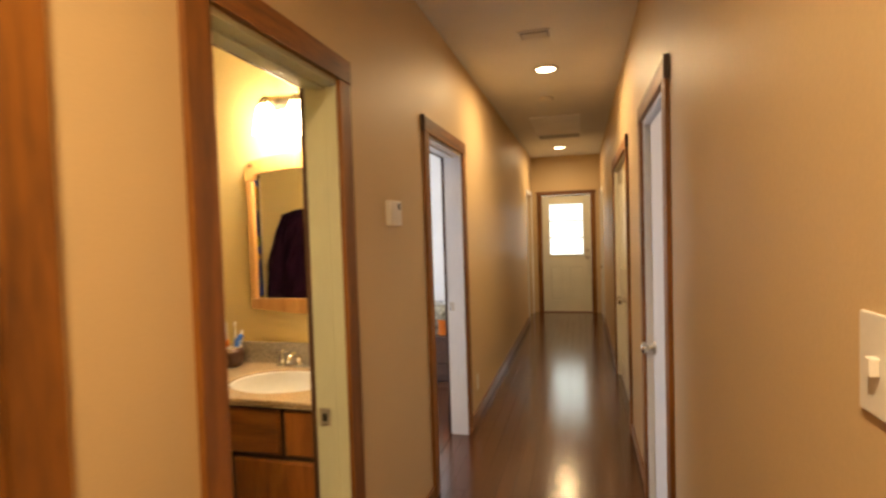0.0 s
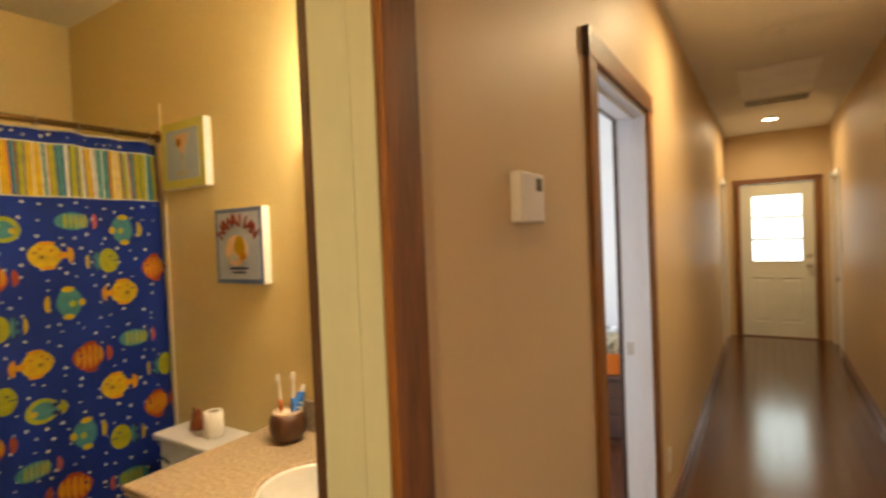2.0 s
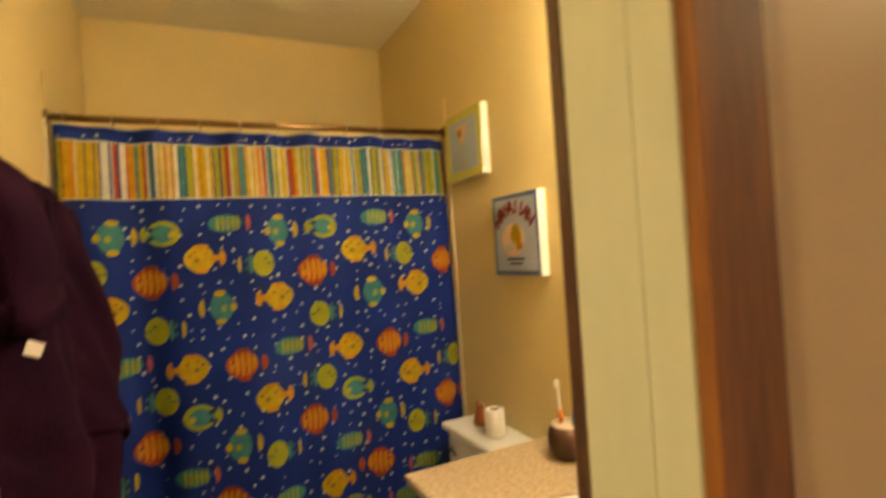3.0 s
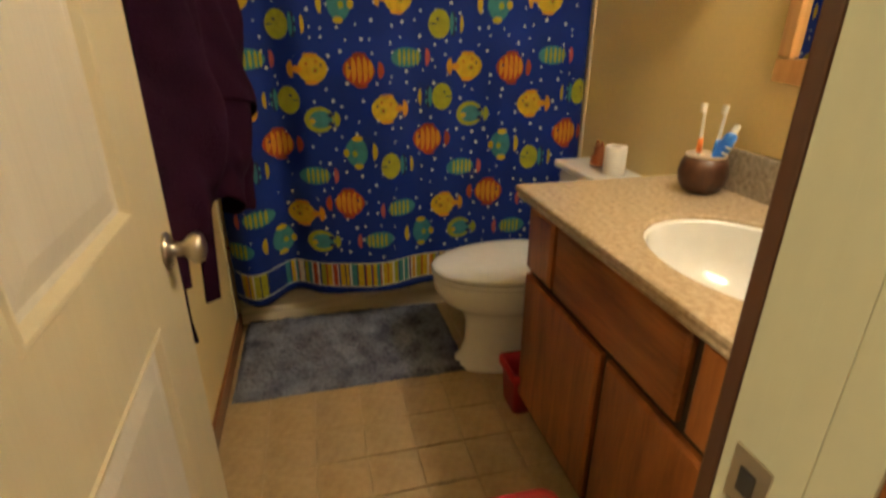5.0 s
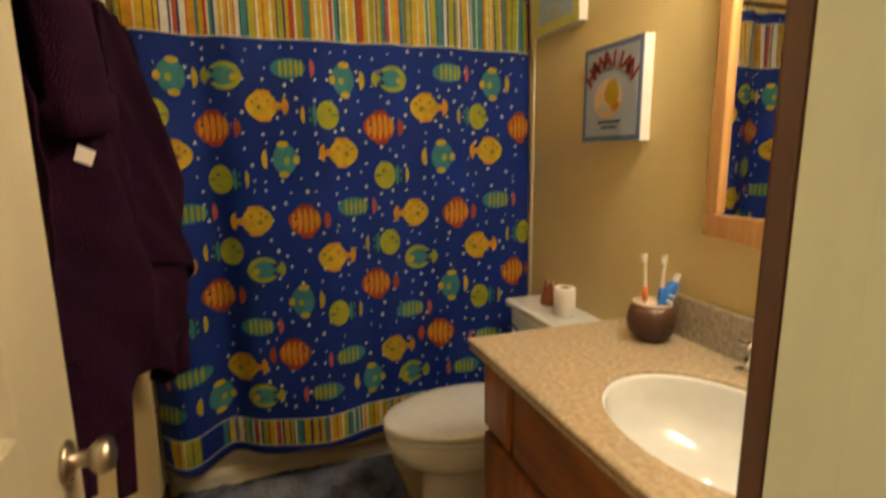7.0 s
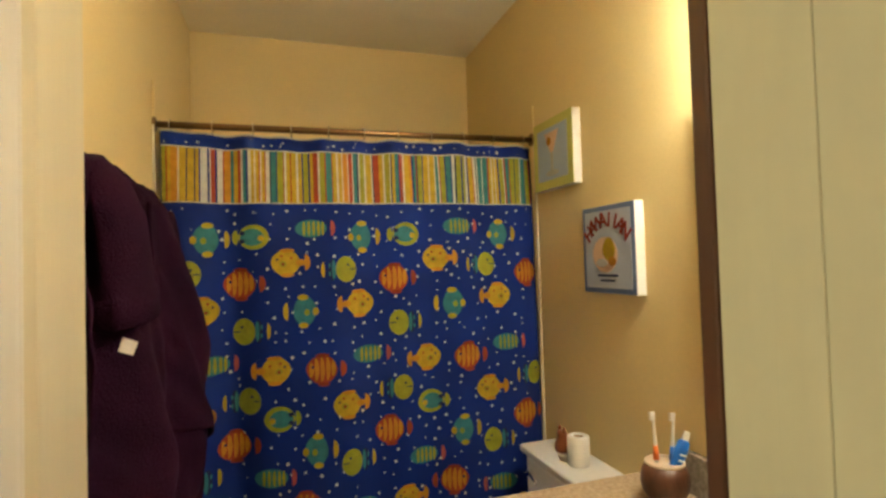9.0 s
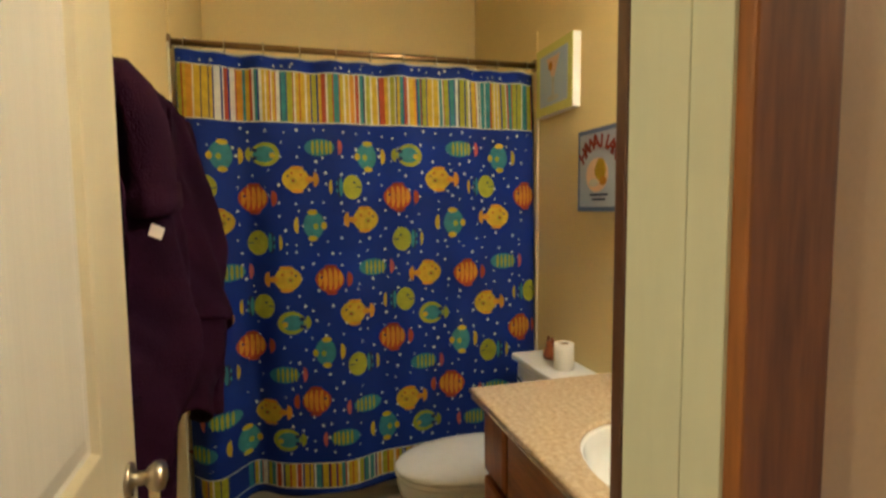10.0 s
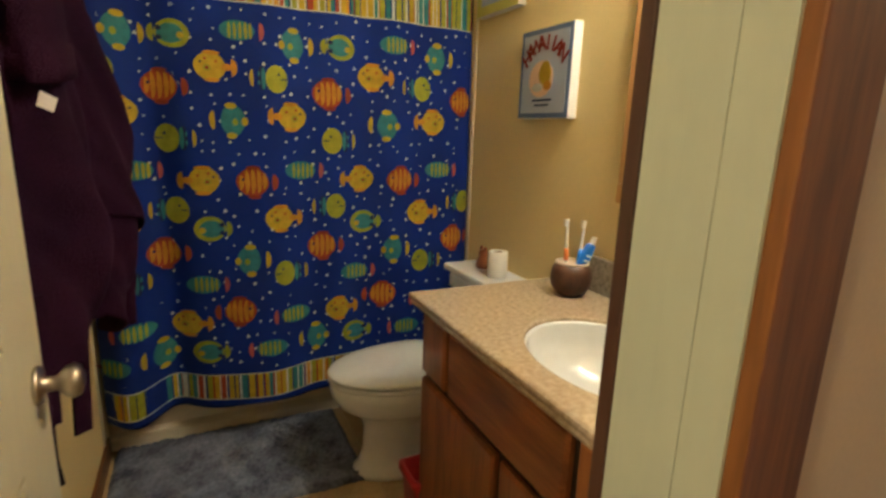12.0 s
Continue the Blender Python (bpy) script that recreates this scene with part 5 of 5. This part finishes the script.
def robe_point(u, z, lift=0.0):
    """A point of the robe: u runs 0..1 across it towards the tub."""
    fall = min(1.0, max(0.0, (1.70 - z) / 0.45))
    x = -0.93 - (0.66 + 0.15 * fall) * u
    swell = 0.42 + 0.58 * math.sin(math.pi * min(1.0, 0.08 + 0.62 * u)) if u < 0.8 else 1.0 - 5.2 * (u - 0.8) ** 1.3 * 1.1
    out = 0.95 * robe_depth(z) * max(0.12, swell)
    ridge = abs(math.sin(u * 8.6 + 0.9 * math.sin(z * 3.4))) ** 1.6
    out -= 0.070 * fall * (1 - ridge) * min(1, 8 * (1 - u))
    out += 0.010 * math.sin(u * 37 + z * 6) * fall + 0.020 * noise.noise((u * 7, z * 4, 1.0)) + 0.016 * noise.noise((u * 17 + z * 5, z * 9, 4.0))
    return (x, BY0 + 0.008 + max(0.006, out + lift), z)


def robe_sheet(name, u0, u1, top, low, lift, nu=70, nv=70, label=""):
    bm = bmesh.new()
    g_ = []
    for k in range(nv + 1):
        row = []
        for i in range(nu + 1):
            u = u0 + (u1 - u0) * i / nu
            z = top(u) + (low(u) - top(u)) * k / nv
            row.append(bm.verts.new(robe_point(u, z, lift)))
        g_.append(row)
    for k in range(nv):
        for i in range(nu):
            bm.faces.new((g_[k][i], g_[k][i + 1], g_[k + 1][i + 1], g_[k + 1][i]))
    ob = part(name, bm, M_ROBE, robe, label, True)
    th_ = ob.modifiers.new("thick", "SOLIDIFY")
    th_.thickness, th_.offset = 0.007, -1
    return ob


robe_sheet("robe_cloth", 0.0, 1.0, lambda u: 1.705 - 0.05 * abs(u - 0.4) - 0.10 * max(0, u - 0.75),
           lambda u: (0.735 + 0.10 * u if u < 0.4 else 0.775 - 0.12 * math.sin((u - 0.4) * 4.2)) + 0.012 * math.sin(u * 21), 0.0)
robe_sheet("front_panel", 0.42, 0.97, lambda u: 1.62 - 0.10 * max(0, u - 0.75), lambda u: 1.06 - 0.42 * (u - 0.42) + 0.01 * math.sin(u * 25), 0.016, 44, 50, "overlapping front panel")
# sleeve hanging at the front with its turned-up cuff
sl = []
for k, (x, y, z, rx, ry) in enumerate(((-1.02, 0.045, 1.685, 0.05, 0.035), (-1.045, 0.07, 1.64, 0.078, 0.05), (-1.06, 0.09, 1.56, 0.088, 0.058), (-1.065, 0.097, 1.47, 0.090, 0.060), (-1.07, 0.10, 1.415, 0.088, 0.058),
                                       (-1.07, 0.10, 1.412, 0.098, 0.066), (-1.075, 0.10, 1.355, 0.100, 0.068), (-1.075, 0.10, 1.350, 0.088, 0.054), (-1.075, 0.10, 1.40, 0.075, 0.040))):
    sl.append([(x + rx * math.cos(2 * math.pi * i / 30) * (1 + 0.05 * math.sin(3 * i + k)), BY0 + y + ry * math.sin(2 * math.pi * i / 30), z - 0.02 * math.cos(2 * math.pi * i / 30)) for i in range(30)])
part("sleeve", loft(sl), M_ROBE, robe, "sleeve with a turned-up cuff", True)
part("label_tag", prism([(-0.017, -0.010), (0.010, -0.022), (0.020, 0.004), (-0.008, 0.017)], 0.002, lambda u, v, w: (-0.985 - u * 0.45 + w, BY0 + 0.128 + u * 0.85 + w * 0.5, 1.305 + v)), M_PAPER, robe,
     "small white cloth tag")


def strap(pts, w, name):
    bm = bmesh.new()
    rows = []
    for p in pts:
        p = Vector(p)
        across, thick = Vector((-0.62, 0.78, 0)), Vector((0.78, 0.62, 0))
        rows.append([tuple(p + across * (sx * w) + thick * (sy * 0.004)) for sx, sy in ((-1, -1), (1, -1), (1, 1), (-1, 1))])
    return part(name, loft(rows, bm), M_ROBE, robe)


strap([(-1.06, BY0 + 0.12, 1.00), (-1.075, BY0 + 0.118, 0.86), (-1.085, BY0 + 0.108, 0.72), (-1.08, BY0 + 0.10, 0.565)], 0.019, "belt_end")
strap([(-0.90, BY0 + 0.08, 0.95), (-0.90, BY0 + 0.088, 0.84), (-0.885, BY0 + 0.09, 0.77), (-0.87, BY0 + 0.09, 0.70)], 0.022, "belt_end")
part("hang_cord", tube([(-0.875, BY0 + 0.095, 0.74), (-0.86, BY0 + 0.097, 0.68), (-0.865, BY0 + 0.095, 0.63), (-0.885, BY0 + 0.095, 0.565)], 0.005, 8), M_ROBE, robe, "thin dangling cord", True)

# ---------------------------------------------------------------- floor pieces
tile_floor = thing("floor_bath", "beige square vinyl floor tiles in the bathroom", "floor", kind="structure")
TS = 0.152
tile_mesh = None
nx, ny = int((-0.125 - (-1.92)) / TS) + 1, int((BY1 - BY0) / TS) + 1
for i in range(nx):
    for j in range(ny):
        x0, y0 = -0.125 - (i + 1) * TS, BY0 + 0.004 + j * TS
        if y0 + TS > BY1 + 0.01 or x0 < -1.95:
            continue
        if tile_mesh is None:
            bm = box((0, 0, 0), (TS - 0.002, TS - 0.002, 0.005), 0.0008, seg=1)
            tile_mesh = bpy.data.meshes.new("tile")
            bm.to_mesh(tile_mesh)
            bm.free()
            tile_mesh.materials.append(M_TILE)
        t = new("tile", tile_mesh)
        t.parent = tile_floor
        t.location = (x0, y0, -0.0045)
hall_floor = thing("floor_hall", "glossy reddish-brown wooden hall floor boards", "floor", kind="structure")
rnd = random.Random(8)
PWD, plank_mesh = 0.0885, {}
cols = int((HX1 + 0.115) / PWD) + 1
for i in range(cols):
    y = HY0
    while y < HY1 - 0.01:
        ln = rnd.choice((0.35, 0.55, 0.75, 1.0) if y == HY0 else (0.9, 1.2, 1.5))
        if y + ln > HY1 - 0.25:
            ln = round(HY1 - y, 3)
        if ln not in plank_mesh:
            bm = box((0, 0, 0), (PWD - 0.0012, ln - 0.0012, 0.008), 0.0008, seg=1)
            pm = bpy.data.meshes.new("plank")
            bm.to_mesh(pm)
            bm.free()
            pm.materials.append(M_FLOOR)
            plank_mesh[ln] = pm
        o = new("plank", plank_mesh[ln])
        o.parent = hall_floor
        o.location = (-0.115 + i * PWD, y, -0.008)
        y += ln
